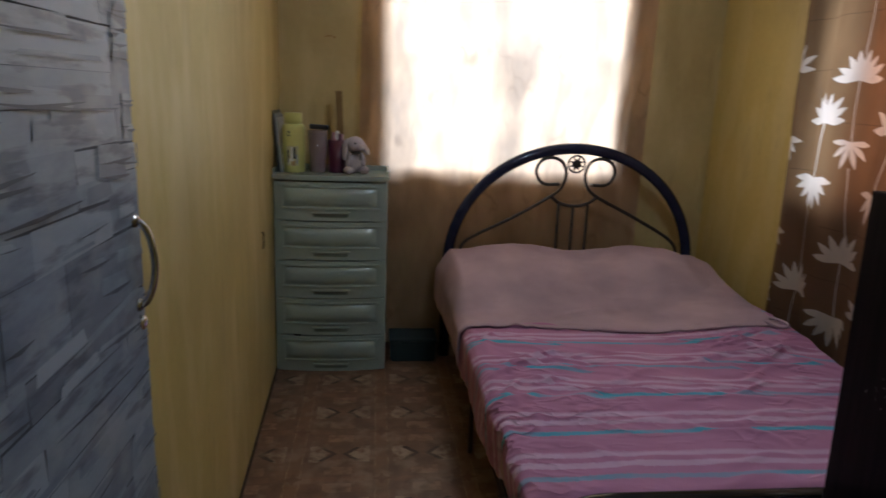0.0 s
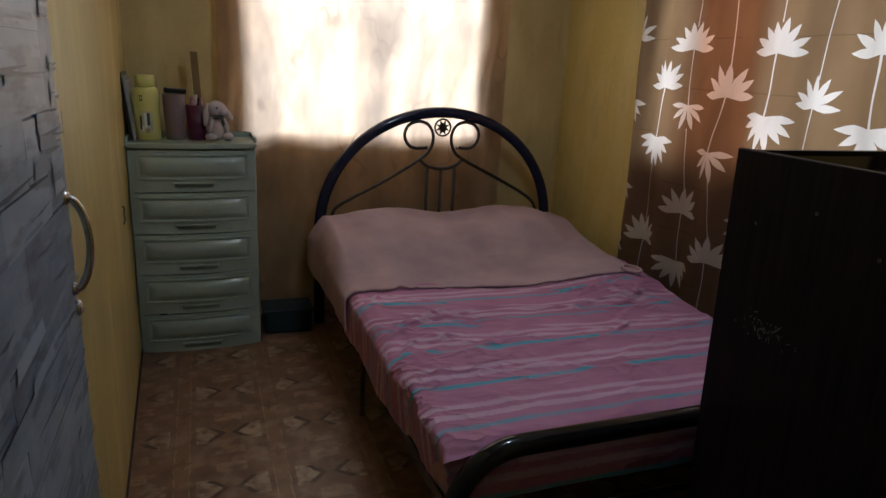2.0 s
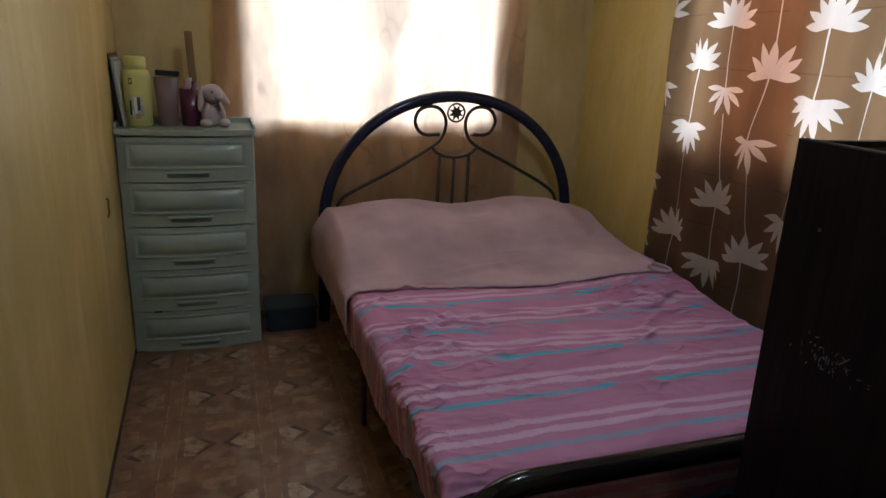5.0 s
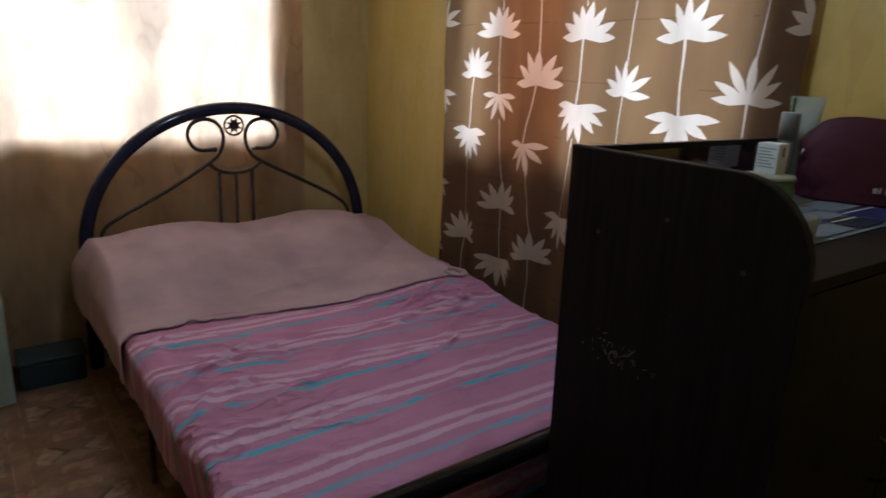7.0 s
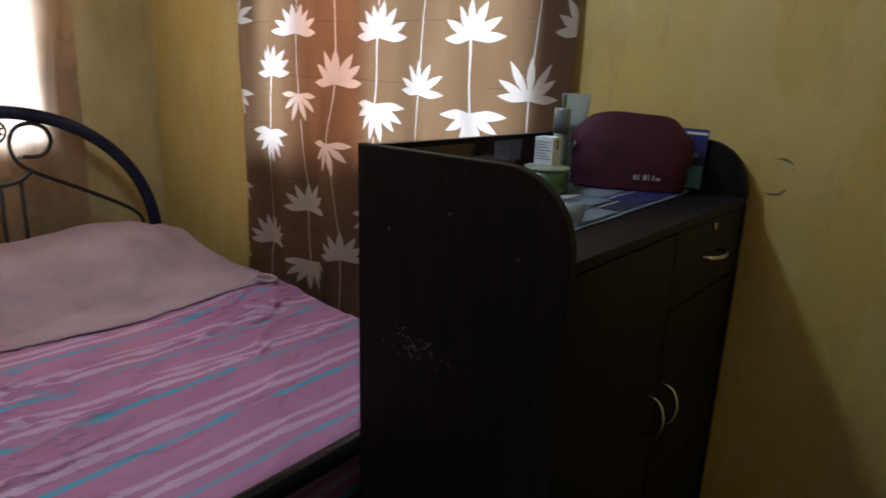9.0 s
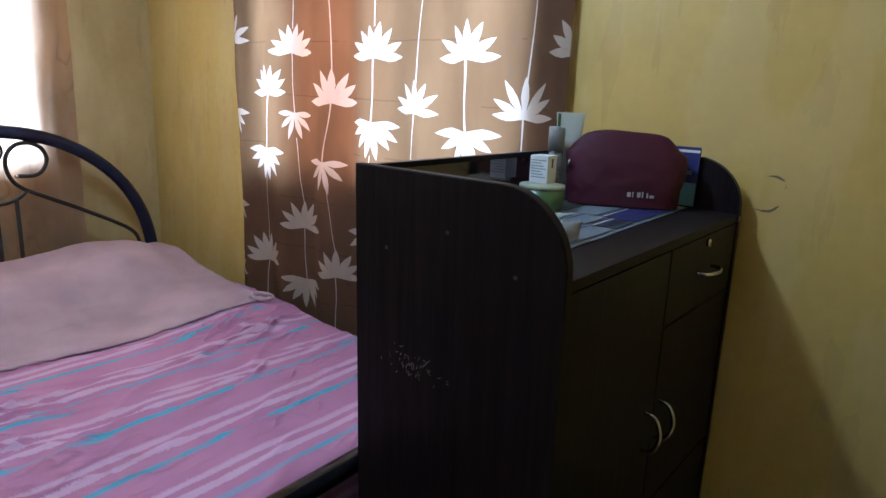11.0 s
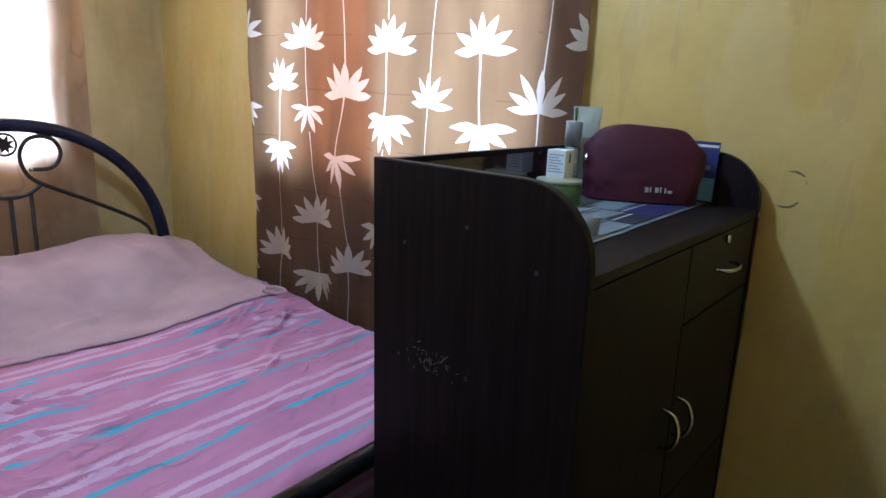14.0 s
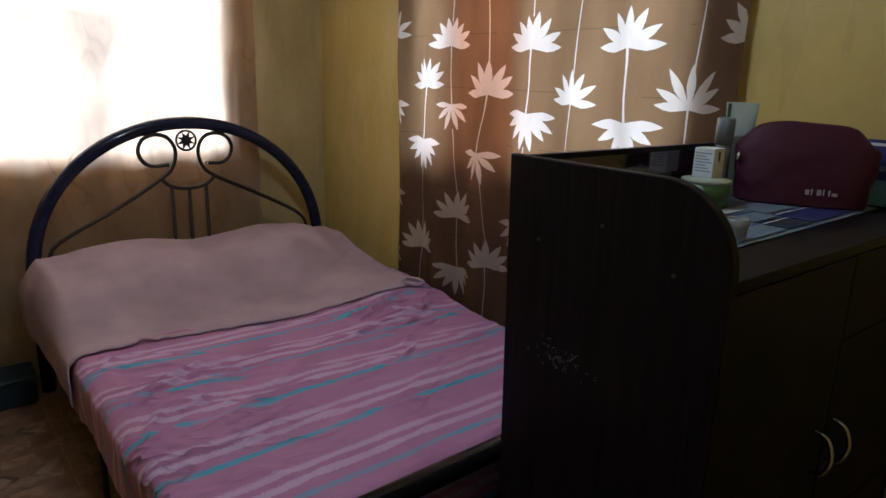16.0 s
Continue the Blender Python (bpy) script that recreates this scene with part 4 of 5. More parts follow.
def drawer_tower():
    t = thing("drawer_tower", (0.25, 3.47, 0), "grey-green plastic tower of five bow-fronted drawers", "drawers")
    xc, hw = (DX0 + DX1) / 2, (DX1 - DX0) / 2
    def bow(x, y):
        return y - 0.022 * (1 - ((x - xc) / hw) ** 2)
    def bowed(x0, x1, z0, z1, y, depth, bevel=0.004, seg=10):
        bm = bmesh.new()
        out = [(x0 + (x1 - x0) * k / seg, bow(x0 + (x1 - x0) * k / seg, y)) for k in range(seg + 1)] + [(x1, bow(x1, y) + depth), (x0, bow(x0, y) + depth)]
        prism(out, "z", z0, z1, bm)
        if bevel:
            bmesh.ops.bevel(bm, geom=list(bm.edges), offset=bevel, segments=2, affect="EDGES", clamp_overlap=True)
        return bm
    part("body", box(DX0, DX1, DY0 + 0.02, DY1, 0.0, DH - 0.004, 0.006), DRAWER, t)
    pitch = (DH - 0.012) / 5
    for k in range(5):
        z0, z1 = 0.003 + k * pitch, 0.003 + (k + 1) * pitch - 0.006
        d = part("drawer", bowed(DX0 + 0.002, DX1 - 0.002, z0, z1, DY0 + 0.018, 0.03), DRAWER, t)
        a, b, c, e = DX0 + 0.032, DX1 - 0.032, z0 + 0.052, z1 - 0.016
        for nm, p, q, r, s in (("rim", a, b, e - 0.007, e), ("rim", a, b, c, c + 0.006), ("rim", a, a + 0.007, c + 0.006, e - 0.007), ("rim", b - 0.007, b, c + 0.006, e - 0.007)):
            part(nm, bowed(p, q, r, s, DY0 + 0.011, 0.012, 0.002, 8), DRAWER, d)
        def swell(u, v):
            x, z = a + 0.016 + (b - a - 0.032) * u, c + 0.013 + (e - c - 0.026) * v
            return Vector((x, bow(x, DY0 + 0.0175) - 0.014 * (1 - abs(2 * v - 1) ** 2.4) * (1 - abs(2 * u - 1) ** 14), z))
        part("bulge", sheet_mesh(24, 12, swell), DRAWER, d, smooth=True)
        part("grip", bowed(xc - 0.078, xc + 0.078, z0 + 0.016, z0 + 0.034, DY0 + 0.0165, 0.006, 0.002, 6), DRAWER_RECESS_SHADE, d, "finger grip with recess shade in its colour")
        part("grip_lip", bowed(xc - 0.084, xc + 0.084, z0 + 0.034, z0 + 0.041, DY0 + 0.006, 0.016, 0.002, 6), DRAWER, d)
    part("broken_notch", box(DX0 + 0.085, DX0 + 0.115, DY0 + 0.002, DY0 + 0.010, 0.0095 + pitch - 0.012, 0.0095 + pitch - 0.005, 0.002), INK_DARK, t, "small dark broken notch")
    lid = part("lid", bowed(DX0 - 0.003, DX1 + 0.006, DH - 0.006, DH + 0.014, DY0 + 0.004, 0.255, 0.004), DRAWER, t, "grey-green tray lid")
    part("lid_rim", box(DX0 - 0.003, DX0 + 0.008, DY0 + 0.03, DY1, DH + 0.013, DH + 0.036, 0.003), DRAWER, lid)
    part("lid_rim", box(DX1 - 0.006, DX1 + 0.006, DY0 + 0.03, DY1, DH + 0.013, DH + 0.036, 0.003), DRAWER, lid)
    part("lid_rim", box(DX0 + 0.008, DX1 - 0.006, DY1 - 0.01, DY1, DH + 0.013, DH + 0.036, 0.003), DRAWER, lid)


INK_DARK = mat("dark_hole", (0.01, 0.01, 0.01), rough=0.9)
drawer_tower()


# ---- the open door ----
def door():
    d = thing("door_1", (0.115, 0.9, 0), "open door covered in grey stacked-stone wallpaper", "door")
    tagged(d, kind="structure")
    x, y0, y1 = 0.122, 0.535, 1.288
    leaf = part("leaf", box(x - 0.034, x, y0, y1, 0.012, 2.01, 0.002), DOOR_WOOD, d, "grey door leaf")
    rng = random.Random(11)
    bm = bmesh.new()
    laid = itertools.count()
    def quad(q, lift, index):
        lift += 0.000012 * (next(laid) % 97)
        f = bm.faces.new([bm.verts.new((x + lift, min(max(p, y0 + 0.002), y1 - 0.001), min(max(t, 0.014), 2.006))) for p, t in q])
        f.material_index = index
    def stone(a, b, c, e, lift):
        j = lambda k: rng.uniform(-k, k)
        quad([(a + j(0.003), c + j(0.003)), (b + j(0.003), c + j(0.003)), (b + j(0.003), e + j(0.003)), (a + j(0.003), e + j(0.003))], lift, 0)
        # ledges of the same stone, and the shade under some of them
        for _ in range(rng.choice((1, 2, 3, 4))):
            p = rng.uniform(a, a + (b - a) * 0.6)
            q, t, tilt = p + min((b - a) * rng.uniform(0.25, 0.7), b - p), rng.uniform(c, e), rng.uniform(-0.10, 0.10)
            h, rise = min(rng.uniform(0.003, 0.020), e - c), (q - p) * tilt
            quad([(p, t), (q, t + rise), (q - 0.006, t + rise + h), (p + 0.004, t + h)], lift + 0.0014, 0)
            if rng.random() < 0.75:
                k = rng.uniform(0.0012, 0.0055)
                quad([(p - 0.006, t), ((p + q) / 2, t + rise / 2 - k), (q, t + rise - k * 0.4), (q + 0.008, t + rise)], lift + 0.0028, 1)
        if rng.random() < 0.10:
            quad([(b - 0.003, c + 0.002), (b - 0.001, c + 0.002), (b, e - 0.003), (b - 0.005, e - 0.004)], lift + 0.0028, 1)
    part("wallpaper_ground", box(x - 0.0002, x + 0.0004, y0 + 0.001, y1 - 0.0005, 0.013, 2.008), STONE_GAP, leaf, "dark joints of the stone print")
    z = 0.014
    while z < 1.985:
        h = rng.choice((0.030, 0.045, 0.062, 0.085, 0.115))
        y = y0 - rng.uniform(0, 0.1)
        while y < y1 - 0.01:
            w = rng.uniform(0.10, 0.30)
            top = min(z + h, 2.005)
            a, b = max(y, y0) + 0.0003, min(y + w, y1) - 0.0003
            if b - a > 0.01:
                if h > 0.06 and rng.random() < 0.5:
                    m = z + h * rng.uniform(0.35, 0.65)
                    stone(a, b, z + 0.0003, m - 0.0003, 0.0012)
                    stone(a, b, m + 0.0003, top - 0.0003, 0.0012)
                else:
                    stone(a, b, z + 0.0003, top - 0.0003, 0.0012)
            y += w
        z += h
    tagged(part("stone_wallpaper", bm, [STONE, STONE_SHADE], leaf, "printed grey stacked-stone wallpaper"), kind="stuff")
    hd = part("handle", tube(curve([(x, 1.270, 1.108), (x + 0.010, 1.271, 1.104), (x + 0.019, 1.272, 1.085), (x + 0.023, 1.272, 1.052), (x + 0.019, 1.270, 1.020), (x + 0.010, 1.267, 1.000), (x, 1.266, 0.997)]), 0.0046, 12), CHROME, leaf, "worn chrome bow handle", smooth=True)
    for yy, zz in ((1.270, 1.108), (1.266, 0.997)):
        s = lathe([(0.009, 0), (0.009, 0.003), (0.0055, 0.007)], (0, 0, 0), 16)
        s.transform(pose(x, yy, zz, 0, 90, 0))
        part("handle_foot", s, CHROME, hd, smooth=True)
    s = lathe([(0.010, 0), (0.010, 0.006), (0.005, 0.009)], (0, 0, 0), 14)
    s.transform(pose(x, 1.268, 0.972, 0, 90, 0))
    part("lock", s, CHROME, leaf, "small chrome lock", smooth=True)
    for zz in (0.3, 1.0, 1.75):
        part("hinge", tube([(x - 0.04, y0 - 0.006, zz - 0.045), (x - 0.04, y0 - 0.006, zz + 0.045)], 0.006, 8), CHROME, d)


def stone_print():
    m = mat("stone_wallpaper_print", (0.27, 0.325, 0.40), (0.165, 0.21, 0.28), rough=0.42, scale=9, fine=45, bump=0.06, stretch=(1, 1, 3))
    sock, src = base_of(m)
    g = m.node_tree.nodes.new("ShaderNodeNewGeometry")
    r = g.outputs["Random Per Island"]
    c = mixed(m, maths(m, "MULTIPLY", maths(m, "MAXIMUM", maths(m, "SUBTRACT", r, 0.4), 0.0), 1.1), src, (0.42, 0.47, 0.54))
    c = mixed(m, maths(m, "MULTIPLY", maths(m, "LESS_THAN", r, 0.16), 0.45), c, (0.12, 0.145, 0.19))
    vec, p = position(m)
    mp = m.node_tree.nodes.new("ShaderNodeMapping")
    mp.inputs["Rotation"].default_value = (radians(14), 0, 0)
    mp.inputs["Scale"].default_value = (1, 5, 26)
    m.node_tree.links.new(vec, mp.inputs[0])
    vein = maths(m, "MAXIMUM", maths(m, "MULTIPLY", maths(m, "SUBTRACT", noise_of(m, 1.9, mp.outputs[0], 7), 0.52), 7.0), 0.0)
    c = mixed(m, maths(m, "MINIMUM", vein, 0.7), c, (0.09, 0.11, 0.15))
    cloud = maths(m, "MAXIMUM", maths(m, "MULTIPLY", maths(m, "SUBTRACT", noise_of(m, 13.0, vec, 5), 0.5), 3.0), 0.0)
    c = mixed(m, maths(m, "MINIMUM", cloud, 0.4), c, (0.42, 0.44, 0.47))
    m.node_tree.links.new(c, sock)
    return m


STONE_SHADE = mat("stone_print_shade", (0.115, 0.135, 0.175), (0.07, 0.085, 0.115), rough=0.45, scale=20)
STONE_GAP = mat("stone_print_joint", (0.085, 0.10, 0.13), (0.05, 0.06, 0.085), rough=0.6)
STONE = stone_print()
door()


# ---- lamp under the ceiling, and an added cloth that tints the east window ----
lamp = thing("ceiling_lamp", (1.03, 1.76, H), "bare white bulb in a round ceiling holder, lit", "lamp")
part("holder", lathe([(0.05, 0), (0.05, -0.015), (0.024, -0.025), (0.022, -0.055)], (1.03, 1.76, H), 24), FRAME_PAINT, lamp, "white plastic lamp holder", smooth=True)
GLOW = bpy.data.materials.new("lit_bulb_glass")
GLOW.use_nodes = True
GLOW.node_tree.nodes["Principled BSDF"].inputs["Emission Color"].default_value = (0.72, 0.86, 1.0, 1)
GLOW.node_tree.nodes["Principled BSDF"].inputs["Emission Strength"].default_value = 4.0
GLOW.node_tree.nodes["Principled BSDF"].inputs["Roughness"].default_value = 0.4
glass = part("bulb", lathe([(0.012, -0.055), (0.02, -0.07), (0.006, -0.075)], (1.03, 1.76, H), 20), GLOW, lamp, "white glass bulb cap", smooth=True)
# Unseen red-brown cloth, added so that part of the curtain glows redder.
RED = cloth("red_brown_tint_cloth", (0.45, 0.10, 0.05), (0.35, 0.07, 0.04), (0.95, 0.52, 0.36), 0.85)
def hung(u, v):
    return Vector((2.178 + 0.006 * math.sin(u * 14 + v), 2.25 + 0.385 * u, 0.95 + 0.975 * v))
tagged(part("light_tint_cloth", sheet_mesh(30, 6, hung), RED, None, "unseen red-brown cloth added behind the printed curtain to tint the window light", smooth=True), category="cloth")


# ---- things on the drawer tower ----
TRAY = DH + 0.014
CREAM = mat("pale_yellow_plastic", (0.62, 0.60, 0.20), (0.56, 0.53, 0.17), rough=0.35, scale=10, bump=0.03)
IVORY_PRINT = mat("faded_ivory_print", (0.55, 0.53, 0.30), (0.48, 0.45, 0.24), rough=0.45, scale=40)
INK = mat("dark_print", (0.035, 0.035, 0.04), (0.06, 0.05, 0.05), rough=0.5)
BLACK_PLASTIC = mat("black_plastic", (0.012, 0.012, 0.014), rough=0.35)
PLUM = mat("plum_plastic", (0.09, 0.012, 0.04), (0.06, 0.008, 0.03), rough=0.3)
ROSE = mat("dull_rose_plastic", (0.36, 0.16, 0.19), rough=0.4)
PLUSH = mat("lavender_grey_plush", (0.50, 0.43, 0.44), (0.40, 0.34, 0.36), rough=1.0, scale=30, fine=400, bump=0.6)
WHITE = mat("white_card", (0.74, 0.75, 0.76), (0.66, 0.67, 0.68), rough=0.5, scale=12, bump=0.02)
GREY_PRINT = mat("grey_print", (0.34, 0.36, 0.38), rough=0.6)
TEAL = mat("dark_teal_plastic", (0.008, 0.020, 0.027), (0.011, 0.027, 0.034), rough=0.6)


def clear_plastic(name, colour):
    m = mat(name, colour, rough=0.12, bump=0.02)
    m.node_tree.nodes["Principled BSDF"].inputs["Transmission Weight"].default_value = 0.75
    return m


CLEAR_ROSE = clear_plastic("clear_rose_plastic", (0.75, 0.55, 0.58))
CLEAR = clear_plastic("clear_plastic", (0.85, 0.86, 0.84))


def bottle():
    c = (0.064, 3.420, TRAY)
    b = thing("tumbler_bottle", c, "pale yellow plastic bottle with a screw cap and printed picture", "bottle")
    part("body", lathe([(0.045, 0), (0.0505, 0.004), (0.051, 0.09), (0.051, 0.190), (0.048, 0.206), (0.038, 0.214)], c, 32), CREAM, b, smooth=True)
    cap = part("cap", lathe([(0.036, 0.214), (0.039, 0.217), (0.039, 0.255), (0.036, 0.261)], c, 32), CREAM, b, "ribbed pale yellow cap", smooth=True)
    part("cap_ring", lathe([(0.0395, 0.227), (0.0402, 0.229), (0.0395, 0.231)], c, 32), CREAM, cap, smooth=True)
    def wrap(nm, a0, a1, z0, z1, m, lift=0.0):
        def f(u, v):
            a = radians(a0 + (a1 - a0) * u)
            return Vector((c[0] + (0.0516 + lift) * math.cos(a), c[1] + (0.0516 + lift) * math.sin(a), c[2] + z0 + (z1 - z0) * v))
        part(nm, sheet_mesh(6, 2, f), m, b, smooth=True)
    # a picture of three dim shapes on a pale field, with a round seal above
    wrap("print_field", 240, 300, 0.030, 0.118, IVORY_PRINT)
    for a0, a1, z0, z1, m in ((243, 252, 0.045, 0.100, INK), (252, 258, 0.040, 0.062, WHITE), (262, 272, 0.050, 0.112, WHITE), (274, 286, 0.062, 0.112, INK), (266, 284, 0.032, 0.052, WOOD), (287, 296, 0.040, 0.080, GREY_PRINT)):
        wrap("print", a0, a1, z0, z1, m, 0.0004)
    wrap("seal", 246, 260, 0.160, 0.182, INK)
    wrap("seal_centre", 249, 257, 0.165, 0.177, CREAM, 0.0004)


def toothbrush_cup():
    c = (0.170, 3.430, TRAY)
    b = thing("plastic_tumbler", c, "clear rose plastic tumbler holding brushes and a comb", "cup")
    part("cup", lathe([(0.033, 0), (0.036, 0.003), (0.046, 0.186), (0.044, 0.186), (0.034, 0.006)], c, 28), CLEAR_ROSE, b, smooth=True)
    for k, (dx, dy, lean, m) in enumerate(((-0.012, 0.0, 0.10, CREAM), (0.008, 0.010, -0.06, ROSE), (0.012, -0.012, 0.05, WHITE), (-0.004, 0.014, -0.12, WOOD))):
        part("brush_handle", tube([(c[0] + dx, c[1] + dy, TRAY + 0.006), (c[0] + dx + lean * 0.16, c[1] + dy, TRAY + 0.165)], 0.005, 8), m, b, smooth=True)
    comb = box(c[0] - 0.048, c[0] + 0.040, c[1] - 0.012, c[1] + 0.010, TRAY + 0.190, TRAY + 0.212, 0.004)
    comb.transform(Matrix.Translation(c) @ pose(0, 0, 0, 0, 3, 8) @ Matrix.Translation(c).inverted())
    part("comb", comb, BLACK_PLASTIC, b, "black plastic comb across the rim")


def plum_jar():
    c = (0.256, 3.440, TRAY)
    b = thing("plum_container", c, "dark plum plastic container with small bottles inside", "container")
    part("pot", lathe([(0.036, 0), (0.039, 0.004), (0.042, 0.145), (0.040, 0.145), (0.036, 0.01)], c, 28), PLUM, b, smooth=True)
    for dx, dy, h, m in ((-0.016, -0.012, 0.18, ROSE), (0.014, -0.016, 0.175, PLUM), (0.0, 0.016, 0.185, WHITE), (0.02, 0.01, 0.17, ROSE)):
        part("small_bottle", lathe([(0.012, 0.01), (0.013, 0.014), (0.013, h - 0.03), (0.008, h - 0.022), (0.008, h)], (c[0] + dx, c[1] + dy, TRAY), 16), m, b, smooth=True)


def plush_rabbit():
    bm = bmesh.new()
    cx, cy, z = 0.336, 3.405, TRAY
    def ball(x, y, h, rx, ry, rz, tilt=0.0, material=0):
        n = len(bm.faces)
        made = bmesh.ops.create_icosphere(bm, subdivisions=3, radius=1)["verts"]
        m = Matrix.Translation((cx, cy, z)) @ Matrix.Scale(1.03, 4) @ Matrix.Rotation(radians(22), 4, "Z") @ Matrix.Translation((x, y, h)) @ pose(0, 0, 0, 0, tilt, 0) @ Matrix.Diagonal((rx, ry, rz, 1))
        for v in made:
            w = m @ v.co
            v.co = w + Vector((1, 1, 1)) * 0.0016 * noise.noise(w * 160)
        bm.faces.ensure_lookup_table()
        for f in bm.faces[n:]:
            f.material_index = material
    ball(0, 0.005, 0.052, 0.038, 0.034, 0.052)
    ball(0.0, -0.004, 0.126, 0.040, 0.036, 0.036)
    ball(0.012, -0.034, 0.116, 0.018, 0.016, 0.015)
    ball(-0.040, 0.004, 0.105, 0.014, 0.016, 0.048, 8)
    ball(0.044, 0.000, 0.112, 0.014, 0.014, 0.040, -38)
    ball(-0.036, -0.022, 0.016, 0.021, 0.030, 0.017)
    ball(0.036, -0.022, 0.016, 0.021, 0.030, 0.017)
    ball(-0.030, -0.018, 0.060, 0.011, 0.013, 0.034, 14)
    ball(0.030, -0.018, 0.060, 0.011, 0.013, 0.034, -14)
    ball(0.012, -0.030, 0.136, 0.0045, 0.004, 0.0045, 0, 1)
    ball(-0.012, -0.036, 0.134, 0.0045, 0.004, 0.0045, 0, 1)
    ball(0.0, -0.022, 0.094, 0.026, 0.018, 0.006, 0, 1)
    ball(0.012, -0.036, 0.078, 0.005, 0.004, 0.018, -8, 1)
    tagged(part("plush_toy", bm, [PLUSH, INK], None, "small lavender-grey plush toy with a dark neck ribbon, sitting", smooth=True), category="plush toy")


def leaning_boards():
    for k, (x, top, y0, y1, m, lab) in enumerate(((0.000, 0.268, 3.375, 3.60, BLACK_PLASTIC, "thin dark-edged board leaning on the wall"), (0.014, 0.250, 3.365, 3.57, GREY_PRINT, "thin grey picture board leaning on the wall"))):
        out = [(x, TRAY + 0.001), (x + 0.008, TRAY + 0.001), (x + 0.008 - 0.026, TRAY + top), (x - 0.026, TRAY + top)]
        b = part("leaning_board", prism(out, "y", y0, y1), m, None, lab)
        tagged(b, category="board", group="boards leaning on the wall")
        face = [(x + 0.0084, TRAY + 0.012), (x + 0.0092, TRAY + 0.012), (x + 0.0092 - 0.0238, TRAY + top - 0.012), (x + 0.0084 - 0.0238, TRAY + top - 0.012)]
        part("picture_face", prism(face, "y", y0 + 0.010, y1 - 0.010), GREY_PRINT if k == 0 else WHITE, b, "faded pale picture face")
    cup = (0.040, 3.530, TRAY)
    tagged(part("dark_jar", lathe([(0.014, 0), (0.018, 0.004), (0.018, 0.215), (0.012, 0.222), (0.012, 0.238)], cup, 18), BLACK_PLASTIC, None, "slim dark bottle behind the yellow bottle", smooth=True), category="bottle")


def wooden_stick():
    bm = box(-0.015, 0.015, -0.004, 0.004, 0, 0.362, 0.001)
    bm.transform(pose(0.272, 3.545, TRAY, 0, -2.5, 0))
    tagged(part("wooden_ruler", bm, OLD_WOOD, None, "flat pale wooden stick standing behind the cups"), category="stick")


bottle()
toothbrush_cup()
plum_jar()
plush_rabbit()
leaning_boards()
wooden_stick()


def teal_box():
    b = thing("storage_box", (0.62, 3.5, 0), "dark teal plastic storage box on the floor", "box")
    part("tub", box(0.515, 0.735, 3.40, 3.55, 0.0, 0.105, 0.012), TEAL, b)
    part("lid", box(0.508, 0.742, 3.393, 3.557, 0.105, 0.120, 0.005), TEAL, b, "dark teal lid")


teal_box()


# ---- things on the cabinet ----
BLUE = mat("blue_print", (0.022, 0.025, 0.11), (0.032, 0.036, 0.15), rough=0.4)
NAVY = mat("navy_print", (0.025, 0.03, 0.055), rough=0.4)
CYAN = mat("pale_cyan_print", (0.17, 0.36, 0.50), rough=0.4)
PALE = mat("pale_blue_grey_print", (0.22, 0.27, 0.31), (0.17, 0.21, 0.25), rough=0.3)
MAROON = mat("maroon_nylon", (0.064, 0.0075, 0.022), (0.044, 0.005, 0.015), rough=0.6, scale=9, fine=500, bump=0.3, spec=0.3)
GREEN = mat("leaf_green_plastic", (0.065, 0.12, 0.035), (0.05, 0.095, 0.03), rough=0.35)
IVORY = mat("ivory_plastic", (0.40, 0.42, 0.30), rough=0.4)
FROSTED = mat("frosted_grey_green_plastic", (0.46, 0.50, 0.45), (0.40, 0.44, 0.40), rough=0.35)
SILVER = mat("silver_grey_plastic", (0.28, 0.31, 0.34), rough=0.3, metal=0.3)


def shelf_cover():
    z = SHELF + 0.0012
    def cover(u, v):
        x, y = CX0 + 0.03 + (CX1 - CX0 - 0.065) * u, CY0 + 0.105 + (CY1 - 0.025 - CY0 - 0.105) * v
        return Vector((x, y, z + 0.0012 + 0.0012 * noise.noise((x * 9, y * 9, 0))))
    c = part("shelf_cover", sheet_mesh(40, 16, cover, 0.001), PALE, None, "glossy plastic sheet printed with blue and pale panels")
    tagged(c, category="plastic sheet")
    rng = random.Random(4)
    x = CX0 + 0.04
    n = 0
    while x < CX1 - 0.16:
        w = rng.uniform(0.10, 0.16)
        y = CY0 + 0.115
        while y < CY1 - 0.10:
            d = rng.uniform(0.06, 0.10)
            m = (PALE, BLUE, NAVY, PALE, GREY_PRINT, BLUE, PALE)[n % 7]
            part("printed_panel", box(x, x + w - 0.008, y, y + d - 0.008, z + 0.0034, z + 0.0040), m, c)
            part("printed_line", box(x, x + w - 0.008, y + d - 0.020, y + d - 0.016, z + 0.0042, z + 0.0046), WHITE if m is not PALE else BLUE, c)
            n += 1
            y += d
        x += w
    return z + 0.005


TOP = shelf_cover()


